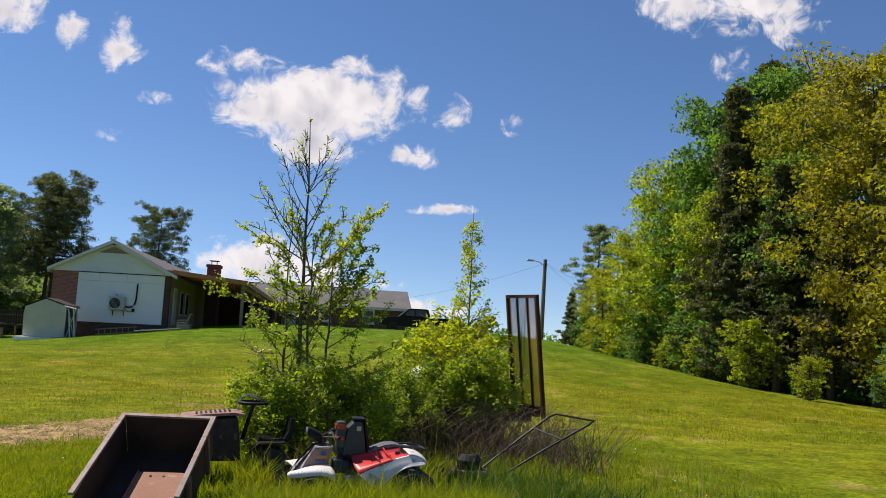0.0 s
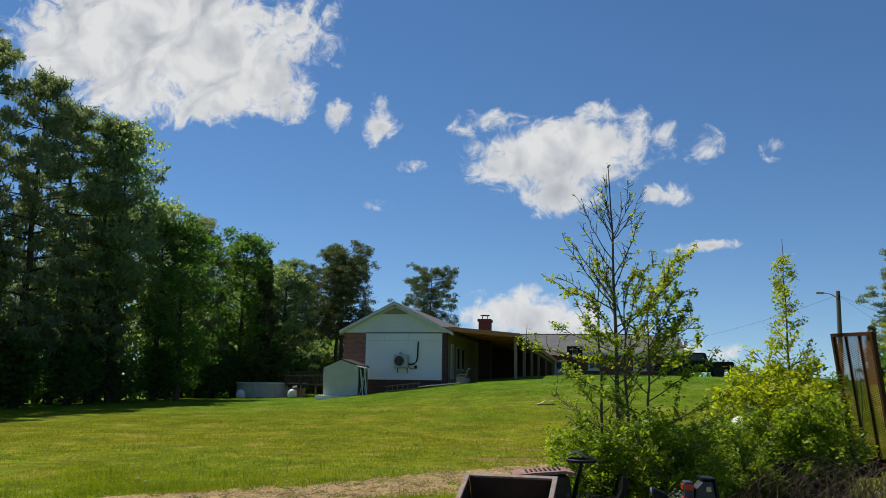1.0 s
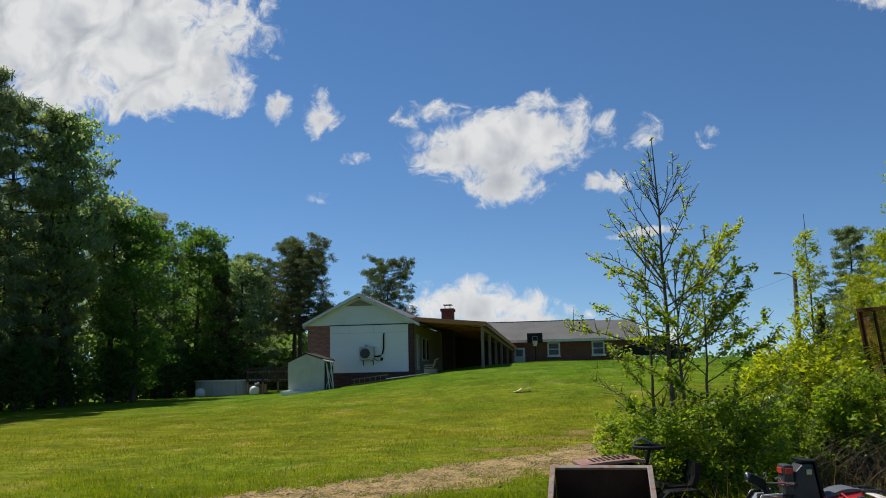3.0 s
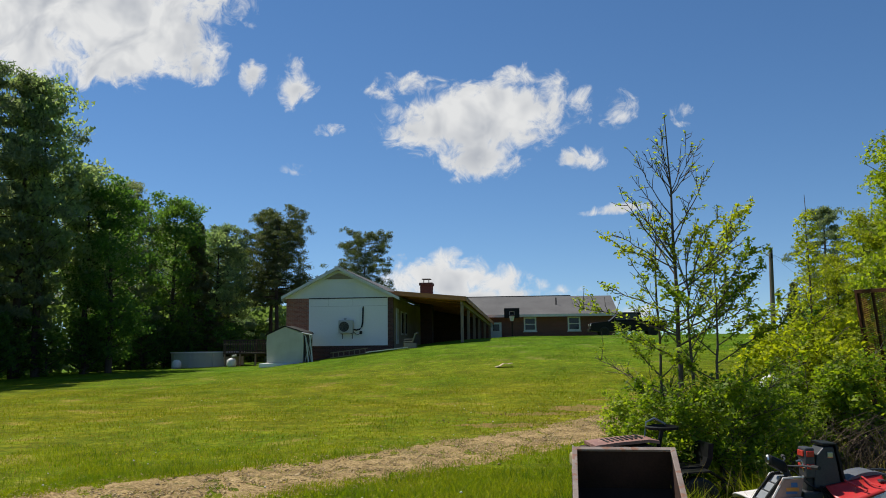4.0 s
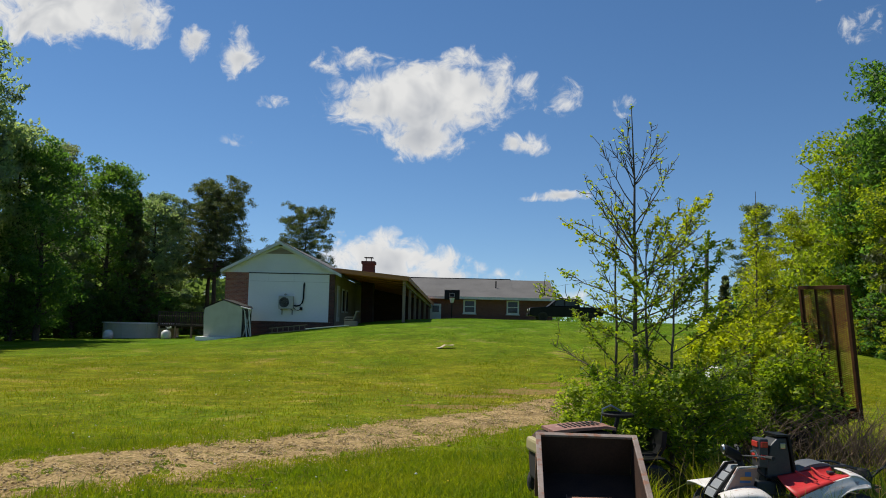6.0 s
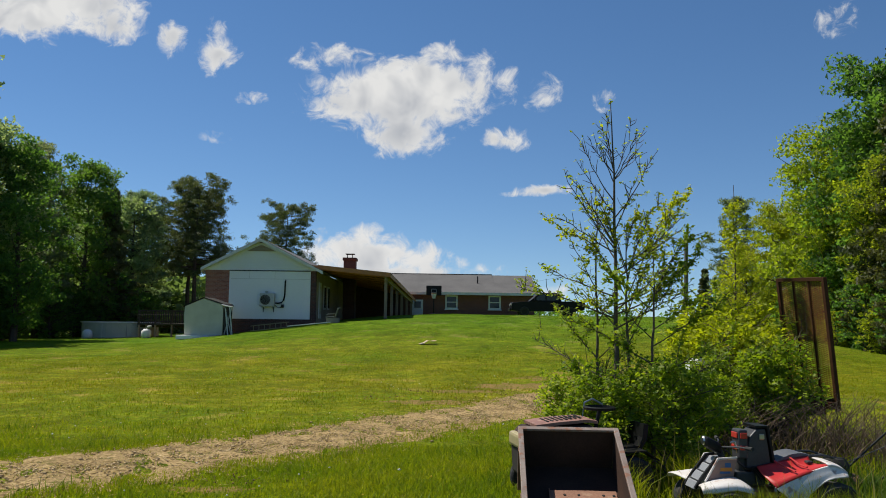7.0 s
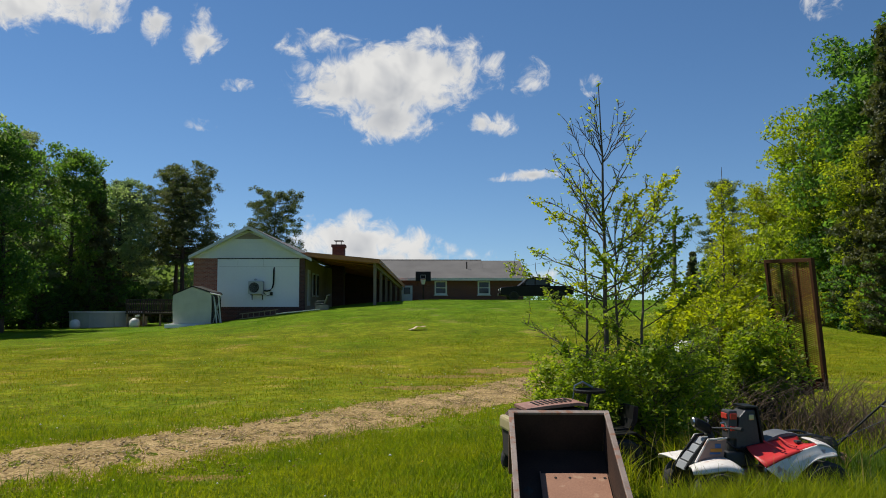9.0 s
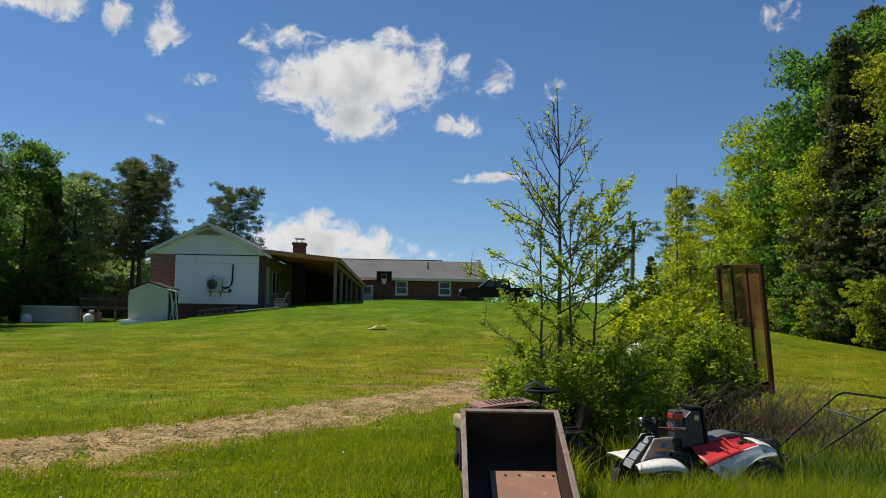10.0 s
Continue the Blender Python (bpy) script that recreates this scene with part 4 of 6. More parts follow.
for z, m in ((0.93, DECK), (1.36, WOOD), (1.6, DECK)):
    part("rail", boxed(-1.4, 1.6, -0.02, 0.016, z, z + 0.06), m, deck, "weathered wooden rail")
for k in range(27):
    part("baluster", boxed(-1.37 + 0.11 * k, -1.335 + 0.11 * k, -0.05, -0.024, 0.8, 1.63), DECK, deck)
for z in (0.93, 1.6):
    part("rail", boxed(-1.4, 1.6, 2.4, 2.44, z, z + 0.06), DECK, deck)
for k in range(20):
    part("baluster", boxed(-1.37 + 0.15 * k, -1.335 + 0.15 * k, 2.36, 2.39, 0.854, 1.63), DECK, deck)
for name, x, y, label in (("filter_pump", -16.0, 49.0, "white pool filter drum on the lawn"), ("float_ball", -19.6, 49.2, "pale round pool float by the wall")):
    t = thing(name, pose(x, y, gz(x, y)), label, "pool equipment")
    part("drum", lathe(bmesh.new(), [(0.0, 0), (0.26, 0), (0.3, 0.15), (0.28, 0.4), (0.15, 0.52), (0.0, 0.55)], 16, "z"), TRIM, t, smooth=True)
    if name == "filter_pump":
        part("valve", tubed(bmesh.new(), [(0, 0, 0.5), (0.05, 0, 0.65), (0.3, 0, 0.7)], 0.06, 8), ACGREY, t)

# garden seat beside the carport
sz_ = gz(-4.3, 45)
seat = thing("lawn_chair", pose(-4.3, 45.0, sz_) @ Matrix.Diagonal((0.85, 0.85, 0.85, 1)), "faded pink-brown moulded lawn chair by the carport", "chair")
SEATM = mat("faded_upholstery", (0.3, 0.26, 0.21), (0.2, 0.17, 0.14), 3, 0.6)
part("seat", ribbon(bmesh.new(), [(-0.5, 0.34), (-0.3, 0.4), (0.1, 0.36)], -0.3, 0.3, 0.06), SEATM, seat)
part("backrest", ribbon(bmesh.new(), [(0.12, 0.36), (0.25, 0.7), (0.3, 0.92), (0.45, 0.95)], -0.3, 0.3, 0.06), SEATM, seat)
for y in (-0.34, 0.32):
    part("armrest", ribbon(bmesh.new(), [(-0.42, 0.5), (-0.3, 0.56), (0.18, 0.56)], y, y + 0.06, 0.05), SEATM, seat)
    part("leg", boxed(-0.45, 0.35, y, y + 0.06, -0.02, 0.33, 0.01), SEATM, seat)
# ladder lying on the grass, pale boards
LADDERM = mat("sun_bleached_wood", (0.24, 0.19, 0.14), (0.16, 0.12, 0.09), 4, 0.85, bump=0.2)
lad = thing("ladder", pose(-7.65, 44.3, gz(-7.65, 44.3) + 0.05, 0, 0, 4) @ Matrix.Diagonal((1.05, 1, 0.7, 1)), "old ladder lying on its edge in the grass", "ladder")
for z in (0.02, 0.4):
    part("side_rail", prism(bmesh.new(), [(-1.0, z - 0.17), (-1.0, z - 0.1), (0.95, z + 0.24), (0.95, z + 0.17)], 0.05 * z, 0.05 * z + 0.04), LADDERM, lad)
for k in range(7):
    x = -0.85 + 0.28 * k
    part("rung", tubed(bmesh.new(), [(x, 0.02, 0.02 + 0.17 * x), (x, 0.02, 0.4 + 0.17 * x)], 0.02, 6), LADDERM, lad)
pb = thing("plank", pose(-5.5, 44.0, gz(-5.5, 44.0) + 0.1, 0, -6, 2), "pale plank lying in the grass", "plank")
part("board", boxed(-1.15, 1.15, -0.15, 0.15, 0, 0.05, 0.006), TRIM, pb)
db = thing("cardboard_scrap", pose(1.0, 33.0, gz(1, 33) + 0.04, 0, -6, 10), "tan crumpled cardboard scrap on the lawn", "scrap")
part("sheet", ribbon(bmesh.new(), [(-0.33, 0.0), (-0.15, 0.02), (0.0, 0.1), (0.18, 0.06), (0.34, 0.07)], -0.22, 0.22, 0.02), mat("tan_card", (0.6, 0.46, 0.32), (0.5, 0.38, 0.26), 4, 0.8), db)

# basketball hoop
hoop = thing("basketball_hoop", pose(1.15, 70.0, gz(1.15, 70.0)), "portable basketball hoop with black backboard", "basketball hoop")
part("pole", tubed(bmesh.new(), [(0, 0.5, 0), (0, 0.35, 1.6), (0, 0.1, 2.1)], 0.05, 8), BLACK, hoop)
part("base", boxed(-0.4, 0.4, 0.2, 1.1, -0.05, 0.2, 0.05), BLACK, hoop)
bbd = part("backboard", boxed(-0.66, 0.66, 0.0, 0.05, 1.75, 2.6, 0.02), BLACK, hoop)
for x0, x1, z0, z1 in ((-0.22, 0.22, 2.28, 2.31), (-0.22, 0.22, 1.98, 2.01), (-0.22, -0.19, 2.01, 2.28), (0.19, 0.22, 2.01, 2.28)):
    part("marking", boxed(x0, x1, -0.012, -0.004, z0, z1), ACGREY, bbd, "pale square line")
part("rim", tubed(bmesh.new(), [(0.23 * math.cos(a * 0.3307), -0.3 + 0.23 * math.sin(a * 0.3307), 1.9) for a in range(20)], 0.012, 6), FASCIA, hoop, "orange rim")
part("net", lathe(bmesh.new(), [(0.23, 1.89), (0.17, 1.65), (0.13, 1.48), (0.125, 1.48), (0.165, 1.65), (0.225, 1.89)], 14, "z", (0, -0.3, 0)), TRIM, hoop, "white net")


# ---- pickup truck ----
def wheel(parent, x, y, r, w, rimmat, name="wheel"):
    wp = part(name, lathe(bmesh.new(), [(0.0, -w * 0.3), (r * 0.6, -w * 0.35), (r * 0.62, -w * 0.48), (r * 0.9, -w * 0.5), (r, -w * 0.3), (r, w * 0.3), (r * 0.9, w * 0.5), (r * 0.62, w * 0.48), (r * 0.6, w * 0.35), (0.0, w * 0.3)], 24), RUBBER, parent, "black tyre")
    wp.location = (x, y, r)
    part("rim", lathe(bmesh.new(), [(0.0, -w * 0.36), (r * 0.2, -w * 0.38), (r * 0.52, -w * 0.4), (r * 0.58, -w * 0.44), (r * 0.58, -w * 0.37)], 20), rimmat, wp, "metal rim")
    return wp


TY0 = 66.0
truck = thing("pickup_truck", pose(10.35, TY0, gz(10.35, TY0) + 0.0), "black crew-cab pickup truck parked by the house", "truck")
side = [(-2.95, 0.5), (-2.95, 1.02), (-2.85, 1.12), (-1.55, 1.22), (-1.4, 1.24), (2.9, 1.24), (2.95, 1.15), (2.95, 0.55), (2.3, 0.45), (-2.4, 0.42)]
b = prism(bmesh.new(), side, -0.95, 0.95)
bmesh.ops.bevel(b, geom=list(b.edges), offset=0.06, segments=2, affect="EDGES", profile=0.5)
part("body", b, BLACK, truck, smooth=False)
cab = [(-1.5, 1.22), (-0.75, 1.86), (-0.5, 1.92), (0.75, 1.92), (0.95, 1.86), (1.12, 1.22)]
b = prism(bmesh.new(), cab, -0.82, 0.82)
bmesh.ops.bevel(b, geom=list(b.edges), offset=0.05, segments=2, affect="EDGES", profile=0.5)
part("cab", b, BLACK, truck)
for s in (-1, 1):
    part("side_window", prism(bmesh.new(), [(-1.12, 1.3), (-0.68, 1.78), (-0.2, 1.8), (-0.2, 1.3)], s * 0.826, s * 0.834), GLASS, truck)
    part("side_window", prism(bmesh.new(), [(-0.1, 1.3), (-0.1, 1.8), (0.7, 1.8), (0.9, 1.3)], s * 0.826, s * 0.834), GLASS, truck)
    part("headlight", boxed(-2.98, -2.8, s * 0.74 - 0.16, s * 0.74 + 0.16, 0.86, 1.04, 0.03), TRIM, truck, "pale headlight")
    part("tail_light", boxed(2.93, 2.97, s * 0.8 - 0.1, s * 0.8 + 0.1, 0.8, 1.15), mat("tail_red", (0.3, 0.02, 0.02)), truck)
    part("mirror", boxed(-1.1, -0.95, s * 1.02 - 0.1, s * 1.02 + 0.1, 1.28, 1.5, 0.03), BLACK, truck)
    for x in (-1.9, 1.85):
        wheel(truck, x, s * 0.86, 0.4, 0.28, DARK)
part("grille", boxed(-2.975, -2.952, -0.5, 0.5, 0.72, 1.05), BLACK, truck)
part("bumper", boxed(-3.08, -2.96, -0.9, 0.9, 0.45, 0.66, 0.03), BLACK, truck, "black bumper")

# ---- utility pole with street light and wires ----
px_, py_ = 17.35, 52.0
pz_ = gz(px_, py_)
pole = thing("utility_pole", pose(px_, py_, pz_ - 0.3, 0, 1.2, 0), "weathered wooden utility pole with a street light", "utility pole")
part("pole", lathe(bmesh.new(), [(0.0, 0), (0.16, 0), (0.12, 5.75), (0.0, 5.75)], 12, "z"), POLE, pole, smooth=False)
arm = part("lamp_arm", tubed(bmesh.new(), [(-0.1, 0, 5.35), (-0.4, 0, 5.55), (-0.85, 0, 5.62)], 0.03, 6), ACGREY, pole)
part("lamp_head", boxed(-1.25, -0.8, -0.1, 0.1, 5.55, 5.68, 0.03), ACGREY, arm, "grey street lamp head")
part("transformer_bracket", boxed(-0.05, 0.05, -0.18, -0.1, 5.2, 5.5), DARK, pole)
WIREM = mat("black_wire", (0.02, 0.02, 0.02))
for (dx, dy, dz), lab in (((12.0, 10.0, -2.2), "wire"), ((14.0, 26.0, -1.5), "wire"), ((-7.5, 23.0, -1.9), "wire")):
    pts = [(dx * u, dy * u, 5.5 + dz * u - 1.2 * u * (1 - u)) for u in np.linspace(0, 1, 12)]
    part("wire", tubed(bmesh.new(), pts, 0.007, 4), WIREM, pole, "black overhead wire")


# ---- saplings and bushes ----
def bushy(g, h, n_main, reach, leaf_n, leaf, leafmat, f0=0.06, bare_top=1.0, stem_r=0.025, twigs=5, up=0.8, lean=(0, 0), wood=None):
    """Wood and leaf meshes of a branching young tree: reach(f) is how far a branch goes that starts at the share f of the height."""
    zz = np.linspace(-0.05, h, 14)
    wob = np.cumsum(g.normal(0, 0.006 * h, (14, 2)), 0) * 0.4
    stem = np.stack([lean[0] * zz / h + wob[:, 0], lean[1] * zz / h + wob[:, 1], zz], -1)
    woodp = [tube_np(stem, np.linspace(stem_r, 0.004, 14), 6)]
    spots, weights = [], []
    for k in range(n_main):
        f = f0 + (0.93 - f0) * (k + g.uniform(0, 1)) / n_main
        b = np.array([np.interp(f * h, zz, stem[:, i]) for i in range(3)])
        az = k * 2.4 + g.normal(0, 0.4)
        L = reach(f) * g.uniform(0.7, 1.15)
        d = np.array([math.cos(az), math.sin(az), 0.0])
        u = np.linspace(0, 1, 6)[:, None]
        line = b + d * L * u + np.array([0, 0, 1.0]) * (up * L * u + 0.25 * L * u ** 2) + g.normal(0, 0.02 * L, (6, 3)) * u
        woodp.append(tube_np(line, np.linspace(stem_r * 0.42 * (1.05 - f) + 0.003, 0.0025, 6), 5))
        for s in range(6):
            spots.append(line[s]); weights.append(0.25 + 0.2 * s)
        for t in range(twigs):
            s = g.uniform(0.25, 0.98)
            p = np.array([np.interp(s, u[:, 0], line[:, i]) for i in range(3)])
            a2 = az + g.choice([-1, 1]) * g.uniform(0.4, 1.1)
            l2 = L * g.uniform(0.2, 0.5)
            q = p + np.array([math.cos(a2), math.sin(a2), up * g.uniform(0.4, 1.2)]) * l2
            mid = (p + q) / 2 + g.normal(0, 0.03 * l2, 3)
            woodp.append(tube_np([p, mid, q], [0.004, 0.003, 0.002], 4))
            for e in (0.35, 0.6, 0.8, 1.0):
                spots.append(p + (q - p) * e); weights.append(1.0)
    spots, weights = np.array(spots), np.array(weights)
    rel = spots[:, 2] / h
    weights = weights * np.clip((bare_top - rel) / 0.15, 0.0, 1)
    per = 5
    which = g.choice(len(spots), leaf_n // per, p=weights / weights.sum())
    C = (spots[which][:, None] + g.normal(0, 0.032 + leaf * 0.3, (len(which), per, 3))).reshape(-1, 3)
    C[:, 2] = np.maximum(C[:, 2], 0.02)
    pieces = [leaf_cards(C, leaf, g, 0.62, 0.35)]
    return soup("trunk", woodp, wood or TWIG), soup("leaves", pieces, leafmat)


def plant(name, label, cat, meshes, x, y, turn=0.0, s=1.0, group=""):
    t = thing(name, Matrix.Translation((x, y, gz(x, y) - 0.02)) @ Matrix.Rotation(turn, 4, "Z") @ Matrix.Diagonal((s, s, s, 1)), label, cat, group)
    part("stem", meshes[0], None, t)
    part("crown", meshes[1], None, t)
    return t


def limbed(g, h, stem_r, limbs, leafmat, leaf=0.05, wood=None, across=(0.977, -0.213), depth=0.55):
    """A young tree from its limbs, each (height of its fork, reach, height of its tip, arch, leaves): arch bows a limb over, leaves tells how thickly it is clothed."""
    zz = np.linspace(-0.05, h, 16)
    wob = np.cumsum(g.normal(0, 0.02, (16, 2)), 0) * 0.5
    stem = np.stack([wob[:, 0], wob[:, 1], zz], -1)
    woodp = [tube_np(stem, stem_r * np.clip(1.02 - zz / h, 0, 1) + 0.004, 7)]
    X, D = np.array([*across, 0.0]), np.array([-across[1], across[0], 0.0])
    C, buds = [], [stem[-1]]

    def clothe(line, thick, span):
        n = int(g.poisson(max(0.0, thick) * span * 13))
        if n:
            s = g.uniform(0.12, 1.0, n)
            P = np.stack([np.interp(s, np.linspace(0, 1, len(line)), line[:, i]) for i in range(3)], -1)
            C.append((P[:, None] + g.normal(0, 0.024, (n, 4, 3))).reshape(-1, 3))

    every = []
    for fork, reach, tip, arch, thick in limbs:
        every.append((fork, reach, tip, arch, thick))
        k = g.uniform(0.45, 0.8)
        if g.uniform() < 0.65:
            every.append((fork - g.uniform(-0.1, 0.2), reach * k * g.choice([1, 1, -1]), fork + (tip - fork) * g.uniform(0.6, 0.95), arch * 0.5, thick * 0.6))
    for fork, reach, tip, arch, thick in every:
        b = np.array([np.interp(fork, zz, stem[:, i]) for i in range(3)])
        out = X * reach + D * abs(reach) * g.normal(0, depth)
        u = np.linspace(0, 1, 9)
        rise = (tip - fork) * (u + arch * u * (1 - u) * 1.6)
        line = b + out * (u ** 0.92)[:, None] + np.array([0, 0, 1.0]) * rise[:, None] + g.normal(0, 0.014, (9, 3)) * u[:, None]
        r0 = stem_r * 0.26 * (1.1 - fork / h) + 0.0045
        woodp.append(tube_np(line, np.linspace(r0, 0.003, 9), 5))
        span = float(np.linalg.norm(np.diff(line, axis=0), axis=1).sum())
        clothe(line, thick, span)
        buds.append(line[-1])
        for k in range(int(3 + span * 10)):
            s = g.uniform(0.2, 0.97)
            p = np.array([np.interp(s, u, line[:, i]) for i in range(3)])
            dirn = out / (abs(reach) + 0.05) * g.uniform(0.1, 0.9) + g.normal(0, 0.45, 3) + np.array([0, 0, 0.75])
            q = p + dirn * g.uniform(0.06, 0.26) * (1.15 - 0.6 * s) * (0.6 + 0.5 * span)
            tw = np.stack([p, (p + q) / 2 + g.normal(0, 0.012, 3), q])
            woodp.append(tube_np(tw, [0.0048, 0.0036, 0.0024], 4))
            clothe(tw, thick * 1.25, float(np.linalg.norm(q - p)))
            if g.uniform() < 0.5:
                buds.append(q)
    B = np.repeat(np.array(buds), 4, 0) + g.normal(0, 0.014, (4 * len(buds), 3))
    B = B[g.uniform(0, 1, len(B)) < 0.5]
    C = np.concatenate(C + [B])
    return soup("trunk", woodp, wood or TWIG), soup("leaves", [leaf_cards(C, leaf, g, 0.62, 0.35)], leafmat)


gs = np.random.default_rng(5)
DKTWIG = mat("young_bark", (0.15, 0.115, 0.085), (0.075, 0.058, 0.044), 14, 0.9, bump=0.3)
upper = [(3.45, -0.1, 4.1, -0.3, 0.0), (3.42, -0.32, 3.9, 0.0, 0.0), (3.35, 0.36, 4.0, -0.2, 0.02), (3.4, 0.2, 4.05, -0.3, 0.02), (3.1, -0.38, 3.8, -0.1, 0.0), (2.95, -0.42, 3.6, 0.0, 0.04),
         (2.9, 0.46, 3.6, -0.1, 0.25), (2.55, -0.58, 3.42, -0.1, 0.3), (2.75, 0.3, 3.5, 0.0, 0.15), (2.6, -0.45, 3.3, 0.1, 0.12), (2.5, -0.65, 2.9, 0.1, 0.15)]
lower = [(2.3, 0.78, 2.95, -0.1, 0.7), (2.2, 0.7, 2.72, 0.1, 0.7), (2.0, -0.9, 2.42, -0.1, 0.8), (1.75, -1.08, 2.1, 0.35, 0.8), (1.9, 0.82, 2.42, -0.2, 0.8), (1.8, 0.8, 2.1, 0.2, 0.8), (1.0, -1.05, 1.5, 0.1, 0.25), (1.5, -0.6, 1.75, 0.2, 0.9)]
plant("sapling", "slender young tree with bare top twigs and fresh leaves", "tree", limbed(gs, 4.28, 0.034, upper + lower, LF_SAP, 0.045, DKTWIG), 3.36, 9.7)
plant("sapling", "young tree with arching golden-green limbs", "tree",
      limbed(gs, 2.75, 0.026, [(1.95, 0.72, 3.2, 0.5, 2.4), (2.0, -0.72, 2.7, 0.9, 1.9), (2.3, -0.35, 3.1, 0.4, 1.6), (2.2, 0.35, 3.05, 0.5, 1.3), (1.6, 0.6, 2.3, 0.4, 1.2), (1.5, -0.5, 2.0, 0.3, 1.0), (2.5, 0.1, 2.95, 0.2, 1.2)], LF_GOLD, 0.045, DKTWIG), 3.46, 9.55)
plant("sapling", "thin young stem in fresh leaf beside the taller sapling", "tree",
      limbed(gs, 3.3, 0.02, [(1.3, -0.5, 1.9, 0.0, 0.9), (1.7, 0.3, 2.3, 0.0, 0.7), (2.1, -0.3, 2.7, 0.0, 0.5), (1.0, 0.4, 1.5, 0.1, 1.0), (2.5, 0.15, 3.0, 0.0, 0.2)], LF_SAP, 0.05, DKTWIG), 3.18, 9.85)
plant("sapling", "dark leafy stem leaning beside the taller sapling", "tree",
      limbed(gs, 2.5, 0.024, [(0.7 + 0.19 * k, (1 if k % 3 else -1) * (1.0 - 0.075 * k), 1.2 + 0.18 * k, 0.1, 1.5) for k in range(9)], LF_BUSH, 0.052, DKTWIG), 3.68, 9.4)
plant("sapling", "narrow pointed sapling in yellow-green leaf", "tree",
      bushy(gs, 3.9, 30, lambda f: 0.72 * (1.02 - f) ** 1.1, 2700, 0.055, LF_GOLD, 0.12, 1.04, 0.03, 5, 0.6), 5.95, 13.0)
BUSH = [bushy(gs, 1.5, 30, lambda f: 0.66 - 0.3 * f, 5600, 0.064, lm, 0.03, 1.1, 0.02, 7, 0.6) for lm in (LF_BUSH, LF_BUSH, LF_SAP, LF_GOLD)]
AT_FOOT, THICKET, BY_RAMP = "leafy green bush at the sapling's foot", "bushy bright green shrub in the thicket", "yellow-green shrub before the loading ramp"
for k, x, y, s, lab in ((1, 3.1, 9.2, 0.72, AT_FOOT), (0, 3.75, 9.2, 0.85, AT_FOOT), (1, 3.45, 9.9, 0.75, AT_FOOT), (2, 2.85, 9.8, 0.7, AT_FOOT), (0, 4.15, 9.7, 0.75, AT_FOOT),
                        (0, 4.3, 10.4, 0.7, THICKET), (1, 4.8, 11.3, 0.75, THICKET), (1, 4.1, 11.0, 0.62, THICKET), (0, 5.4, 11.7, 0.85, THICKET), (0, 5.0, 10.9, 0.55, THICKET),
                        (3, 5.75, 12.3, 1.1, BY_RAMP), (0, 5.95, 11.7, 0.95, BY_RAMP), (3, 5.5, 12.9, 1.15, THICKET), (1, 4.5, 12.7, 0.55, THICKET), (3, 5.9, 13.1, 1.3, BY_RAMP)):
    plant("bush", lab, "bush", BUSH[k], x, y, gs.uniform(0, 6.28), s, "bushes in the thicket")


# ---- dump cart, tipped with its open tail down ----
RUST = mat("rusty_brown_steel", (0.23, 0.12, 0.075), (0.13, 0.07, 0.048), 5, 0.8, bump=0.25, spot=(0.3, 0.17, 0.1), spot_at=0.6)
# near-black brown: the shade inside the bed is put into its colour
CARTIN = mat("bed_shade_steel", (0.035, 0.022, 0.017), (0.07, 0.04, 0.028), 4, 0.75, bump=0.15, spot=(0.075, 0.042, 0.028), spot_at=0.68, spec=0.2)
EDGE = mat("worn_steel_edge", (0.3, 0.24, 0.2), (0.2, 0.14, 0.11), 9, 0.6, spot=(0.25, 0.12, 0.07), spot_at=0.55)
PLATE = mat("rusted_plate", (0.36, 0.19, 0.12), (0.26, 0.13, 0.085), 3, 0.85, bump=0.2, spot=(0.42, 0.26, 0.17), spot_at=0.6)
# local: x across, y from the tail (0) to the front wall (1.22), z up from the bed; tipped 31 degrees
cart = thing("dump_cart", Matrix.Translation((2.32, 6.17, gz(2.32, 6.17) - 0.02)) @ Matrix.Rotation(radians(-4.0), 4, "Z") @ Matrix.Rotation(radians(24), 4, "X"),
             "rusty brown steel dump cart tipped with its open tail down", "cart")
W, LEN, HT = 0.375, 1.2, 0.34
part("bed_floor", boxed(-W, W, 0, LEN, -0.012, 0), CARTIN, cart, "bed floor coloured dark for the shade inside the cart")
for s in (-1, 1):
    part("side_wall", prism(bmesh.new(), [(0.0, 0.002), (LEN, 0.002), (LEN, HT), (0.05, HT * 0.92)], s * W - 0.004, s * W + 0.004, "x"), CARTIN, cart, "dark steel side wall")
    part("rim", boxed(s * W + (-0.012 if s > 0 else -0.03), s * W + (0.03 if s > 0 else 0.012), 0.04, LEN + 0.02, HT + 0.002, HT + 0.026, 0.004), EDGE, cart, "worn rolled rim")
    part("stake", boxed(s * W + (0.006 if s > 0 else -0.036), s * W + (0.036 if s > 0 else -0.006), 0.3, 0.36, -0.02, HT), RUST, cart)
    part("stake", boxed(s * W + (0.006 if s > 0 else -0.036), s * W + (0.036 if s > 0 else -0.006), 0.9, 0.96, -0.02, HT), RUST, cart)
part("front_wall", boxed(-W + 0.006, W - 0.006, LEN - 0.004, LEN + 0.004, 0.002, HT), CARTIN, cart, "dark front wall")
part("rim", boxed(-W - 0.03, W + 0.03, LEN - 0.015, LEN + 0.028, HT + 0.004, HT + 0.024, 0.004), EDGE, cart, "worn rolled rim")
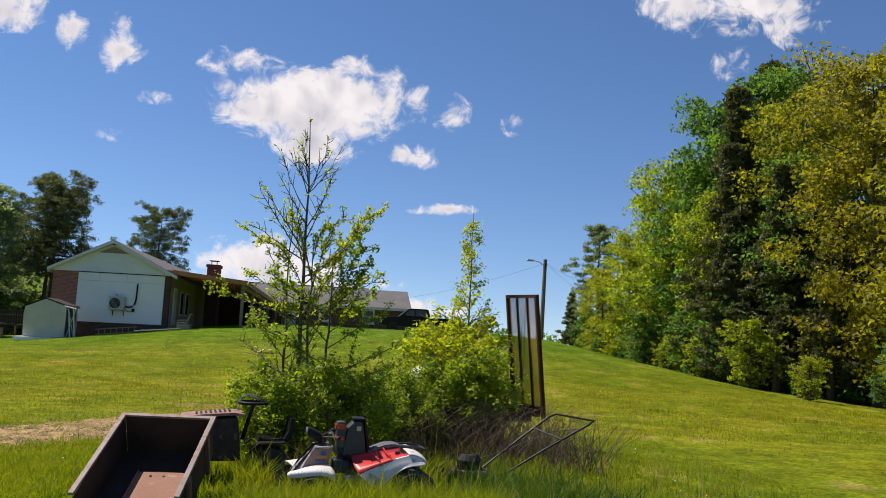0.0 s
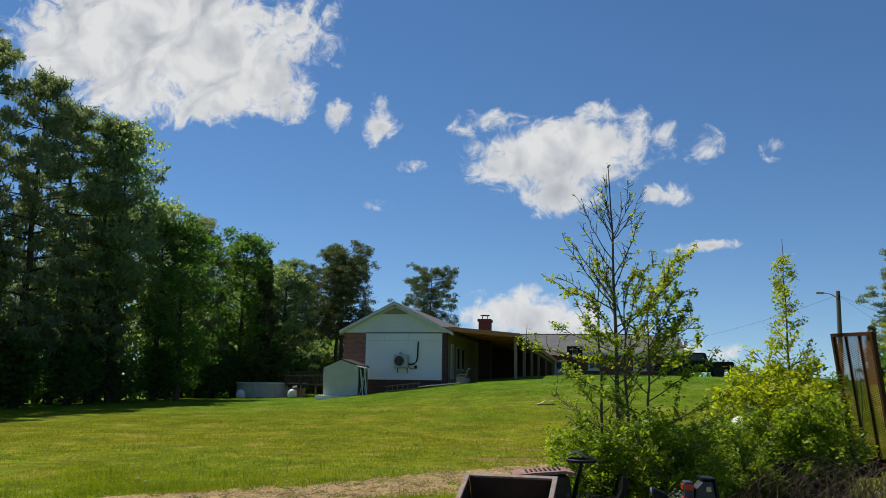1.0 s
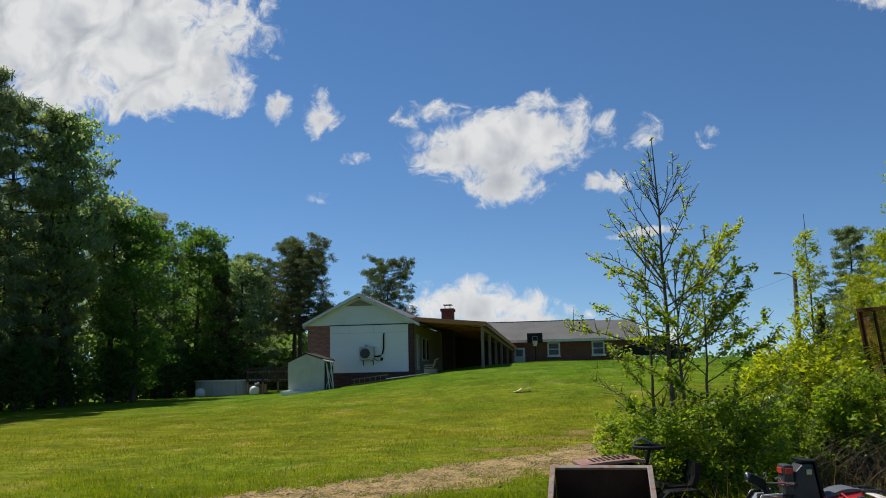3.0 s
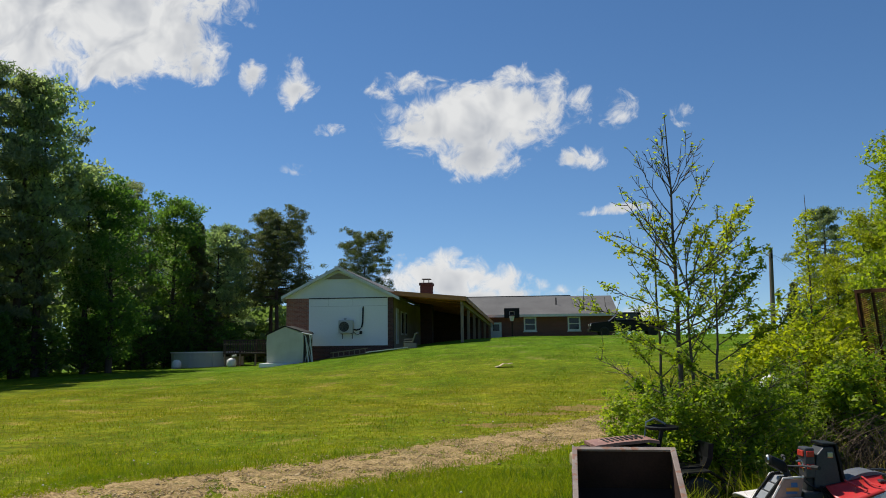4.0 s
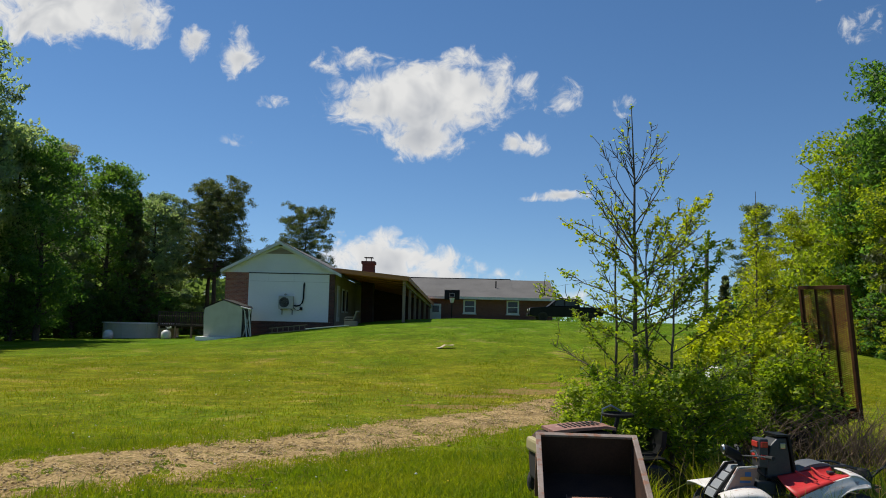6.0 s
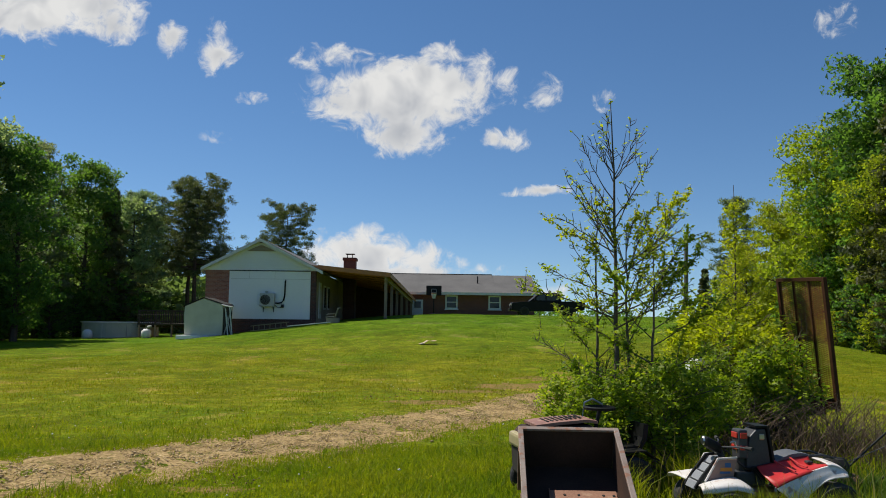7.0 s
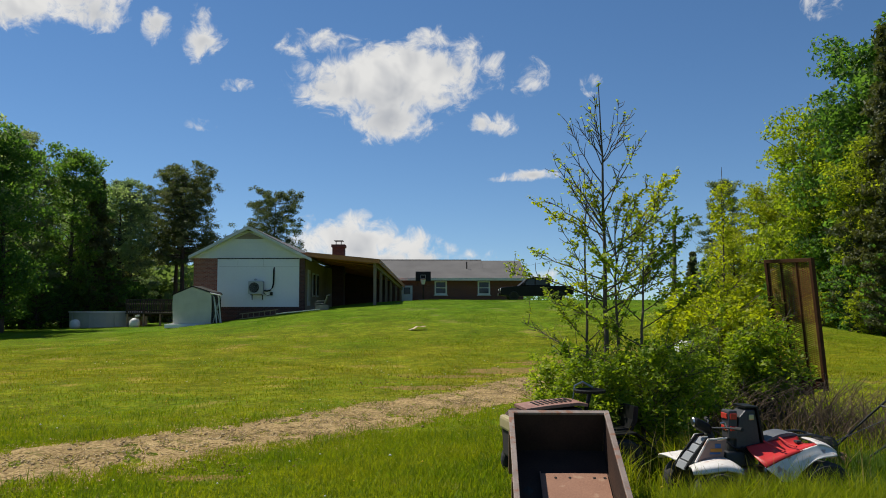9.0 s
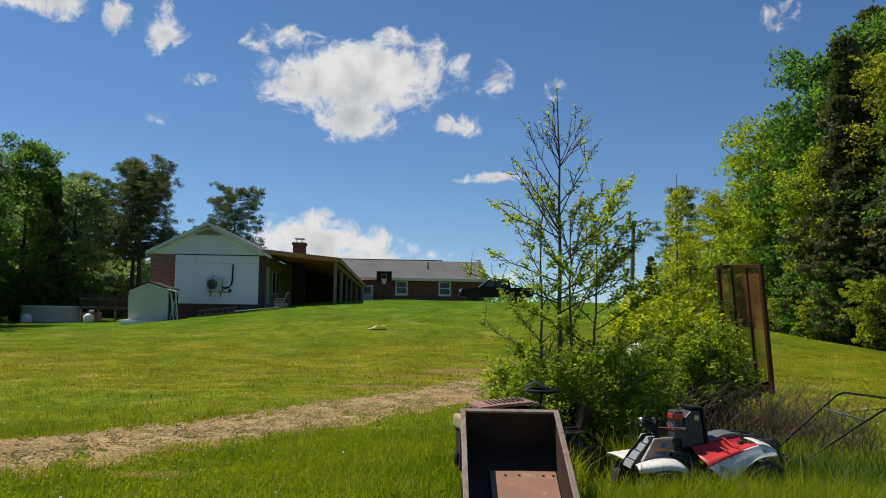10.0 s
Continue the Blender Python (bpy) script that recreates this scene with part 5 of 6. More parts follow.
pl = part("loose_plate", ribbon(bmesh.new(), [(-0.17, 0.035), (-0.16, 0.008), (0.1, 0.012), (0.355, 0.01)], 0.0, 0.86, 0.008), PLATE, cart, "rust-red loose plate lying in the bed")
for x, y in ((-0.05, 0.8), (0.06, 0.8), (0.25, 0.8), (0.33, 0.8)):
    part("bolt_hole", lathe(bmesh.new(), [(0.0, 0.024), (0.011, 0.023), (0.012, 0.021)], 8, "z", (x, y, 0)), DARK, pl)
for x in (-0.27, 0.27):
    wh = part("wheel", lathe(bmesh.new(), [(0.0, -0.05), (0.1, -0.05), (0.12, -0.06), (0.19, -0.05), (0.2, 0), (0.19, 0.05), (0.12, 0.06), (0.1, 0.05), (0, 0.05)], 20, "x"), RUBBER, cart, "small black tyre")
    wh.location = (x, 0.66, -0.19)
    part("hub", lathe(bmesh.new(), [(0.0, -0.07), (0.05, -0.065), (0.09, -0.055)], 14, "x"), CREAM, wh)
part("axle", tubed(bmesh.new(), [(-0.26, 0.66, -0.19), (0.26, 0.66, -0.19)], 0.018, 8), RUST, cart)
part("drawbar", ribbon(bmesh.new(), [(0.3, -0.1), (1.2, -0.09), (1.5, -0.16), (1.75, -0.3)], -0.03, 0.03, 0.05, "x"), RUST, cart, "rusty drawbar")

PWHITE = mat("scuffed_white_plastic", (0.74, 0.71, 0.67), (0.6, 0.55, 0.5), 5, 0.5, spot=(0.42, 0.28, 0.22), spot_at=0.6)
PRED = mat("faded_red_plastic", (0.62, 0.03, 0.03), (0.5, 0.035, 0.03), 4, 0.4, spot=(0.55, 0.12, 0.1), spot_at=0.68)
PGREY = mat("grey_plastic", (0.3, 0.31, 0.32), (0.22, 0.23, 0.24), 5, 0.5)
PDARK = mat("charcoal_plastic", (0.032, 0.034, 0.037), (0.06, 0.06, 0.062), 5, 0.45)
PBROWN = mat("sunburnt_panel", (0.3, 0.19, 0.15), (0.24, 0.15, 0.12), 6, 0.6)
REFL = mat("red_reflector", (0.55, 0.05, 0.03), (0.45, 0.04, 0.03), 8, 0.25)

# ---- old riding mower behind the cart ----
my = gz(2.4, 8.6)
mower = thing("riding_mower", pose(2.55, 8.6, my - 0.065, 0, 0, 10) @ Matrix.Diagonal((0.86, 0.86, 0.96, 1)), "derelict riding mower with louvred rusty hood", "riding mower")
HOOD = mat("faded_rusty_hood", (0.33, 0.17, 0.13), (0.22, 0.11, 0.085), 5, 0.7, spot=(0.4, 0.25, 0.19), spot_at=0.6)
b = prism(bmesh.new(), [(-0.5, 0.3), (-0.52, 0.62), (-0.42, 0.72), (0.3, 0.76), (0.36, 0.3)], -0.27, 0.27)
bmesh.ops.bevel(b, geom=list(b.edges), offset=0.03, segments=2, affect="EDGES", profile=0.5)
part("body", b, mat("grimy_black_paint", (0.03, 0.025, 0.022), (0.075, 0.05, 0.036), 7, 0.85, spot=(0.14, 0.075, 0.045), spot_at=0.6, bump=0.3, spec=0.2), mower, "grimy black body")
b = boxed(-0.55, -0.4, -0.24, 0.24, 0.52, 0.66, 0.03)
part("nose_cowl", b, FADED, mower, "cream-yellow nose cowl")
hood = part("hood", ribbon(bmesh.new(), [(-0.36, 0.735), (-0.1, 0.762), (0.25, 0.785), (0.36, 0.77)], -0.25, 0.25, 0.03), HOOD, mower, "faded rusty hood")
for i in range(8):
    for j in (-0.14, 0.02):
        part("louvre", boxed(-0.2 + 0.055 * i, -0.175 + 0.055 * i, j, j + 0.13, 0.76 + 0.0055 * i + 0.024, 0.76 + 0.0055 * i + 0.03), DARK, hood)
part("steering_column", tubed(bmesh.new(), [(0.38, 0, 0.5), (0.48, 0, 0.88)], 0.025, 8), BLACK, mower)
part("steering_wheel", lathe(bmesh.new(), [(0.16, 0.9), (0.185, 0.89), (0.19, 0.915), (0.165, 0.925), (0.16, 0.9)], 20, "z", (0.48, 0, 0)), BLACK, mower, "black steering wheel")
part("lever", tubed(bmesh.new(), [(0.3, 0.1, 0.75), (0.34, 0.12, 0.95), (0.44, 0.12, 0.99), (0.56, 0.1, 0.93)], 0.012, 6), CHROME, mower)
part("seat", ribbon(bmesh.new(), [(0.55, 0.5), (0.62, 0.47), (0.9, 0.48), (0.98, 0.6), (1.0, 0.75)], -0.2, 0.2, 0.06), BLACK, mower, "cracked black seat")
for s in (-1, 1):
    part("rear_fender", ribbon(bmesh.new(), [(0.45, 0.42), (0.55, 0.5), (0.85, 0.51), (1.0, 0.42)], s * 0.36 - 0.1, s * 0.36 + 0.1, 0.015), BLACK, mower, "black rear fender")
    wheel(mower, 0.72, s * 0.38, 0.23, 0.2, PDARK)
    wheel(mower, -0.32, s * 0.36, 0.17, 0.12, PDARK)
part("engine", boxed(-0.52, -0.36, -0.2, 0.2, 0.25, 0.55, 0.03), DARK, mower)

# ---- child-sized quad bike ----
quad = thing("quad_bike", pose(4.08, 7.46, 0.035, 0, 0, 5) @ Matrix.Diagonal((1.0, 0.955, 0.955, 1)), "derelict red and white child-sized quad bike in long grass", "quad bike")


def smooth_line(line, n=4, closed=False):
    """A finer line through the same points."""
    out, m = [], len(line)
    for i in range(m if closed else m - 1):
        p = [line[(i + k) % m] if closed else line[min(max(i + k, 0), m - 1)] for k in (-1, 0, 1, 2)]
        for j in range(n):
            t = j / n
            out.append(tuple(0.5 * (2 * b + (c - a) * t + (2 * a - 5 * b + 4 * c - d) * t * t + (3 * b - a - 3 * c + d) * t ** 3) for a, b, c, d in zip(*p)))
    return out if closed else out + [line[-1]]


def moulded(rows, s, thick=0.012, fine=3):
    """A moulded plastic sheet through rows of (y, [(x, z), ...]) from inside to outside; s mirrors it."""
    grid = [smooth_line([(x, y, z) for x, z in line], fine) for y, line in rows]
    cols = [smooth_line([r[j] for r in grid], fine) for j in range(len(grid[0]))]
    bm, n, m = bmesh.new(), len(cols), len(cols[0])
    top = [[bm.verts.new((p[0], -s * p[1], p[2])) for p in c] for c in cols]
    low = [[bm.verts.new((p[0], -s * p[1] + s * 0.3 * thick, p[2] - thick)) for p in c] for c in cols]
    for i in range(n - 1):
        for j in range(m - 1):
            bm.faces.new((top[i][j], top[i + 1][j], top[i + 1][j + 1], top[i][j + 1]))
            bm.faces.new((low[i][j], low[i][j + 1], low[i + 1][j + 1], low[i + 1][j]))
    ring = [(i, 0) for i in range(n)] + [(n - 1, j) for j in range(1, m)] + [(i, m - 1) for i in range(n - 2, -1, -1)] + [(0, j) for j in range(m - 2, 0, -1)]
    for (a, b), (c, d) in zip(ring, ring[1:] + ring[:1]):
        bm.faces.new((top[a][b], top[c][d], low[c][d], low[a][b]))
    bmesh.ops.recalc_face_normals(bm, faces=bm.faces)
    return bm


BLUE_ST, ORANGE_ST = mat("blue_sticker", (0.05, 0.13, 0.3)), mat("orange_sticker", (0.6, 0.25, 0.04))
for s in (-1, 1):
    part("front_fender", moulded([(-0.13, [(-0.60, 0.385), (-0.50, 0.425), (-0.38, 0.452), (-0.29, 0.452)]), (-0.27, [(-0.64, 0.405), (-0.50, 0.435), (-0.36, 0.452), (-0.27, 0.435)]),
                                  (-0.37, [(-0.67, 0.403), (-0.56, 0.418), (-0.38, 0.432), (-0.25, 0.402)]), (-0.39, [(-0.668, 0.372), (-0.56, 0.375), (-0.38, 0.395), (-0.24, 0.36)])], s),
         PWHITE, quad, "scuffed white front fender", smooth=True)
    part("fairing", moulded([(-0.12, [(-0.09, 0.54), (0.08, 0.575), (0.25, 0.615), (0.37, 0.628)]), (-0.17, [(-0.09, 0.515), (0.08, 0.53), (0.25, 0.565), (0.36, 0.585)]),
                             (-0.25, [(-0.08, 0.475), (0.08, 0.5), (0.24, 0.545), (0.37, 0.58)]), (-0.33, [(-0.055, 0.43), (0.08, 0.487), (0.24, 0.545), (0.41, 0.592)]), (-0.352, [(-0.04, 0.405), (0.08, 0.465), (0.24, 0.528), (0.41, 0.578)])], s),
         PRED, quad, "faded red side fairing with a sunken tray", smooth=True)
    for x0, x1 in ((0.06, 0.12), (0.2, 0.22)):
        part("rib", tubed(bmesh.new(), [(x0, s * 0.13, 0.573 + 0.2 * x0), (x1, s * 0.24, 0.535 + 0.2 * x0), (x1 + 0.02, s * 0.33, 0.487 + 0.36 * x1)], 0.008, 6), PRED, quad)
    part("tray_slot", boxed(0.3, 0.345, s * 0.2 - 0.03, s * 0.2 + 0.03, 0.578, 0.598, 0.006), PDARK, quad, "dark slot")
    part("rear_fender", moulded([(-0.13, [(0.385, 0.618), (0.46, 0.612), (0.53, 0.585), (0.575, 0.55)]), (-0.28, [(0.395, 0.61), (0.46, 0.605), (0.53, 0.578), (0.575, 0.54)]), (-0.355, [(0.41, 0.59), (0.46, 0.588), (0.53, 0.56), (0.572, 0.527)])], s),
         PWHITE, quad, "scuffed white rear fender", smooth=True)
    skirt = moulded([(-0.35, [(-0.045, 0.405), (0.05, 0.443), (0.24, 0.53), (0.41, 0.582), (0.5, 0.572), (0.568, 0.527)]), (-0.365, [(-0.02, 0.38), (0.07, 0.41), (0.24, 0.49), (0.4, 0.545), (0.5, 0.54), (0.565, 0.515)]),
                     (-0.385, [(0.03, 0.34), (0.1, 0.36), (0.21, 0.42), (0.35, 0.49), (0.47, 0.515), (0.56, 0.508)]), (-0.40, [(0.08, 0.295), (0.12, 0.29), (0.165, 0.29), (0.25, 0.38), (0.38, 0.475), (0.55, 0.5)])], s, 0.008)
    part("fender_skirt", skirt, PWHITE, quad, "scuffed white fender skirt", smooth=True)
    part("panel", prism(bmesh.new(), [(-0.535, 0.405), (-0.43, 0.592), (-0.27, 0.602), (-0.29, 0.52), (-0.305, 0.44)], s * 0.132 - 0.01, s * 0.132 + 0.01), PBROWN, quad, "sun-browned side panel")
    part("panel_border", ribbon(bmesh.new(), [(-0.54, 0.41), (-0.428, 0.603), (-0.268, 0.612)], s * 0.14 - 0.008, s * 0.14 + 0.008, 0.014), PWHITE, quad)
    part("marking", boxed(-0.375, -0.325, s * 0.1435 - 0.002, s * 0.1435 + 0.002, 0.535, 0.572), BLUE_ST, quad, "blue sticker patch")
    part("marking", boxed(-0.415, -0.315, s * 0.1435 - 0.002, s * 0.1435 + 0.002, 0.503, 0.53), ORANGE_ST, quad, "orange sticker bar")
    part("marking", boxed(-0.42, -0.33, s * 0.1435 - 0.002, s * 0.1435 + 0.002, 0.482, 0.498), BLUE_ST, quad, "blue sticker bar")
    part("cowl_edge", ribbon(bmesh.new(), [(-0.612, 0.345), (-0.545, 0.447), (-0.425, 0.598), (-0.36, 0.607)], s * 0.108 - 0.012, s * 0.108 + 0.012, 0.022), BLACK, quad, "black cowl edging")
    wheel(quad, -0.44, s * 0.33, 0.19, 0.17, PDARK)
    wheel(quad, 0.47, s * 0.33, 0.22, 0.2, PDARK)
b = prism(bmesh.new(), [(-0.63, 0.34), (-0.6, 0.405), (-0.575, 0.415), (-0.535, 0.475), (-0.51, 0.485), (-0.475, 0.54), (-0.45, 0.55), (-0.415, 0.6), (-0.33, 0.6), (-0.36, 0.42), (-0.5, 0.34)], -0.094, 0.094)
bmesh.ops.bevel(b, geom=list(b.edges), offset=0.005, segments=1, affect="EDGES")
nose = part("nose", b, PGREY, quad, "grey ribbed nose cowl")
for x, z in ((-0.588, 0.411), (-0.522, 0.481), (-0.462, 0.546)):
    part("groove", boxed(x - 0.006, x + 0.006, -0.09, 0.09, z - 0.006, z + 0.007, 0.002), PDARK, nose, "dark groove")
b = boxed(-0.5, -0.36, -0.075, 0.075, 0.66, 0.76, 0.03)
for v in b.verts:
    v.co.z -= 0.5 * (v.co.x + 0.43)
head = part("headlamp_pod", b, BLACK, quad, "black headlamp pod")
part("lamp_glass", lathe(bmesh.new(), [(0.0, -0.516), (0.03, -0.512), (0.042, -0.5)], 14, "x", (0, 0.0, 0.745)), CHROME, head)
part("steering_stem", tubed(bmesh.new(), [(-0.33, 0, 0.58), (-0.38, 0, 0.7)], 0.028, 8), PDARK, quad)
bars = part("handlebar", tubed(bmesh.new(), smooth_line([(-0.24, -0.33, 0.72), (-0.28, -0.2, 0.715), (-0.34, -0.09, 0.7), (-0.36, 0, 0.69), (-0.34, 0.09, 0.7), (-0.28, 0.2, 0.715), (-0.24, 0.33, 0.72)]), 0.008, 8), PDARK, quad, "dark handlebar")
for s in (-1, 1):
    part("grip", tubed(bmesh.new(), [(-0.255, s * 0.28, 0.718), (-0.235, s * 0.36, 0.722)], 0.017, 8), RUBBER, bars, "black rubber grip")
part("clamp", tubed(bmesh.new(), smooth_line([(-0.31, -0.11, 0.74), (-0.28, -0.12, 0.75), (-0.27, -0.12, 0.72), (-0.25, -0.12, 0.69)]), 0.009, 6), CHROME, bars)
b = prism(bmesh.new(), [(-0.17, 0.5), (-0.16, 0.62), (-0.135, 0.79), (-0.075, 0.855), (0.005, 0.858), (0.022, 0.72), (0.055, 0.52)], -0.1, 0.1)
bmesh.ops.bevel(b, geom=list(b.edges), offset=0.012, segments=2, affect="EDGES", profile=0.5)
back = part("backrest", b, PDARK, quad, "upright charcoal plastic housing")
part("housing_edge", ribbon(bmesh.new(), [(-0.09, 0.868), (0.012, 0.872), (0.034, 0.72), (0.068, 0.52)], -0.112, 0.112, 0.02), BLACK, back, "black rim")
# bright metal patch added as the gleam on the housing's near face
part("gleam_patch", boxed(-0.055, -0.01, -0.112, -0.098, 0.765, 0.815, 0.006), CHROME, back)
lamp = part("tail_lamp", boxed(-0.235, -0.155, -0.11, 0.04, 0.6, 0.85, 0.014), PDARK, quad, "black tail lamp housing")
part("lamp_bracket", boxed(-0.215, -0.15, -0.06, 0.04, 0.48, 0.598, 0.008), PDARK, quad)
for z0, z1 in ((0.775, 0.825), (0.675, 0.715)):
    part("reflector", boxed(-0.225, -0.165, -0.122, -0.108, z0, z1, 0.005), REFL, lamp, "red reflector lamp")
    part("reflector", boxed(-0.246, -0.233, -0.09, 0.02, z0, z1, 0.005), REFL, lamp, "red reflector lamp")
b = prism(bmesh.new(), smooth_line([(0.03, 0.54), (0.1, 0.59), (0.2, 0.635), (0.3, 0.65), (0.37, 0.635)], 3) + [(0.38, 0.58), (0.05, 0.5)], -0.118, 0.118)
bmesh.ops.bevel(b, geom=[e for e in b.edges if e.calc_length() < 0.1], offset=0.018, segments=2, affect="EDGES", profile=0.5)
part("seat", b, mat("worn_grey_vinyl", (0.13, 0.135, 0.15), (0.08, 0.085, 0.095), 5, 0.55, bump=0.1), quad, "worn grey vinyl seat")
part("frame", tubed(bmesh.new(), [(-0.5, 0, 0.3), (-0.2, 0, 0.24), (0.25, 0, 0.26), (0.5, 0, 0.42)], 0.03, 8), PDARK, quad)
part("engine", boxed(-0.16, 0.1, -0.13, 0.13, 0.2, 0.36, 0.04), CHROME, quad, "dull metal engine")
part("airbox", boxed(-0.26, 0.0, -0.1, 0.1, 0.362, 0.49, 0.02), PDARK, quad)
part("rack", tubed(bmesh.new(), smooth_line([(0.36, -0.13, 0.625), (0.5, -0.12, 0.63), (0.6, -0.1, 0.6), (0.6, 0.1, 0.6), (0.5, 0.12, 0.63), (0.36, 0.13, 0.625)]), 0.011, 6), PDARK, quad)
for k in range(5):
    part("cable", tubed(bmesh.new(), smooth_line([(-0.3, -0.03 + 0.02 * k, 0.66), (-0.24 + 0.02 * k, -0.12, 0.56 - 0.01 * k), (-0.12, -0.13, 0.49 + 0.012 * k), (-0.1 + 0.05 * k, -0.12, 0.4)]), 0.004, 5), BLACK, quad)

# ---- push mower with its bent handle ----
pm = thing("push_mower", pose(5.35, 8.75, gz(5.35, 8.75), 0, 0, 8), "old push mower with long black tubular handle", "lawn mower")
part("deck", lathe(bmesh.new(), [(0.0, 0.2), (0.22, 0.2), (0.27, 0.16), (0.28, 0.07), (0.26, 0.07), (0.2, 0.17), (0, 0.17)], 20, "z"), RUST, pm, "rusty mower deck")
part("engine", lathe(bmesh.new(), [(0.0, 0.205), (0.13, 0.205), (0.14, 0.3), (0.1, 0.36), (0.0, 0.37)], 14, "z"), DARK, pm, "dark engine")
for x in (-0.26, 0.26):
    for y in (-0.26, 0.26):
        w = part("wheel", lathe(bmesh.new(), [(0.0, -0.02), (0.09, -0.02), (0.1, 0), (0.09, 0.02), (0, 0.02)], 16), RUBBER, pm)
        w.location = (x, y, 0.09)
part("handle", tubed(bmesh.new(), [(0.25, -0.2, 0.12), (0.8, -0.26, 0.46), (1.3, -0.3, 0.74), (1.38, -0.26, 0.78), (1.14, 0.24, 0.8), (1.06, 0.26, 0.77), (0.7, 0.24, 0.52), (0.2, 0.2, 0.16)], 0.012, 8), BLACK, pm, "black tubular handle")
part("crossbar", tubed(bmesh.new(), [(0.98, -0.28, 0.57), (0.86, 0.25, 0.63)], 0.011, 6), PDARK, pm)
part("cable", tubed(bmesh.new(), [(1.2, -0.28, 0.69), (0.9, -0.1, 0.63), (0.5, 0.05, 0.42), (0.1, 0, 0.3)], 0.005, 5), PDARK, pm)

# ---- small trailer with its mesh loading ramp standing up ----
RAMPM = mat("rusty_mesh_steel", (0.26, 0.12, 0.035), (0.15, 0.07, 0.022), 5, 0.9, spec=0.1, spot=(0.3, 0.16, 0.05), spot_at=0.58)
FRAMEM = mat("dark_rusty_frame", (0.05, 0.023, 0.012), (0.1, 0.045, 0.02), 6, 0.9, spec=0.1)
ra = Vector((6.67, 13.0, 0)); rb = Vector((6.94, 12.03, 0))
ang = math.atan2(rb.y - ra.y, rb.x - ra.x)
rw = (rb - ra).length
trailer = thing("utility_trailer", Matrix.Translation((ra.x, ra.y, gz(6.7, 12.5))) @ Matrix.Rotation(ang, 4, "Z"), "rusty utility trailer with mesh ramp standing up in brush", "trailer")
ramp = part("ramp_frame", box(box(box(box(bmesh.new(), 0, 0.05, -0.03, 0.03, 0.6, 2.42), rw - 0.05, rw, -0.03, 0.03, 0.5, 2.42), 0.052, rw - 0.052, -0.03, 0.03, 2.37, 2.42), 0.052, rw - 0.052, -0.03, 0.03, 0.6, 0.66), FRAMEM, trailer, "dark square-tube ramp frame")
ramp.rotation_euler = (radians(7.0), radians(1.5), 0)
ramp.location = (0, 0.2, 0)
for x in (0.34 * rw, 0.67 * rw):
    part("upright", boxed(x - 0.009, x + 0.009, -0.02, 0.02, 0.662, 2.368), FRAMEM, ramp)
mesh_p = []
# expanded metal: flat strands crossing in long diamonds
z0m, z1m, x0m, x1m = 0.66, 2.37, 0.05, rw - 0.05
for s in (-1, 1):
    for k in range(-18, 60):
        za = z0m + 0.03 * k
        zb = za + 0.3 * (x1m - x0m)
        f0, f1 = max(0.0, (z0m - za) / (zb - za)), min(1.0, (z1m - za) / (zb - za))
        if f1 - f0 > 0.02:
            xs = [x0m + (x1m - x0m) * (f if s > 0 else 1 - f) for f in (f0, f1)]
            mesh_p.append(tube_np([(xs[0], 0.004 * s, za + (zb - za) * f0), (xs[1], 0.004 * s, za + (zb - za) * f1)], 0.0055, 4))
part("mesh_panel", soup("mesh", mesh_p, RAMPM), None, ramp, "rusty expanded-metal mesh")
vines = []
gv = np.random.default_rng(4)
for x, top in ((0.1, 2.1), (0.52 * rw, 1.9), (0.6 * rw, 2.25), (0.3 * rw, 1.5)):
    zv = np.linspace(0.3, top, 14)
    vines.append(tube_np(np.stack([x + np.cumsum(gv.normal(0, 0.012, 14)), np.full(14, -0.03), zv], -1), 0.006, 4))
part("vine", soup("vine", vines, TWIG), None, trailer, "dry vine stems climbing the mesh")
part("hinge_bar", boxed(-0.03, rw + 0.05, -0.07, 0.05, 0.5, 0.6, 0.01), FRAMEM, trailer, "dark rusty hinge bar")
part("bed", boxed(0.0, rw, -1.7, -0.08, 0.42, 0.47), FRAMEM, trailer, "dark trailer bed")
for x in (0.0, rw - 0.06):
    part("side_rail", boxed(x, x + 0.06, -1.7, -0.08, 0.474, 0.62), FRAMEM, trailer)
for x in (-0.12, rw + 0.12):
    w = part("wheel", lathe(bmesh.new(), [(0.0, -0.06), (0.14, -0.07), (0.25, -0.07), (0.27, 0), (0.25, 0.07), (0.14, 0.07), (0, 0.06)], 20, "x"), RUBBER, trailer)
    w.location = (x, -0.9, 0.26)
jug = thing("plastic_drum", pose(5.2, 12.45, gz(5.2, 12.45) + 0.0), "white plastic drum half hidden in the bushes", "drum")
part("drum", lathe(bmesh.new(), [(0.0, 0), (0.2, 0), (0.22, 0.05), (0.22, 1.0), (0.18, 1.12), (0.08, 1.18), (0.0, 1.18)], 18, "z"), TRIM, jug, smooth=True)
part("cap", lathe(bmesh.new(), [(0.0, 1.182), (0.05, 1.182), (0.05, 1.23), (0.0, 1.23)], 12, "z"), PDARK, jug)

# ---- dry brambles round the trailer ----
gb = np.random.default_rng(9)
br = []
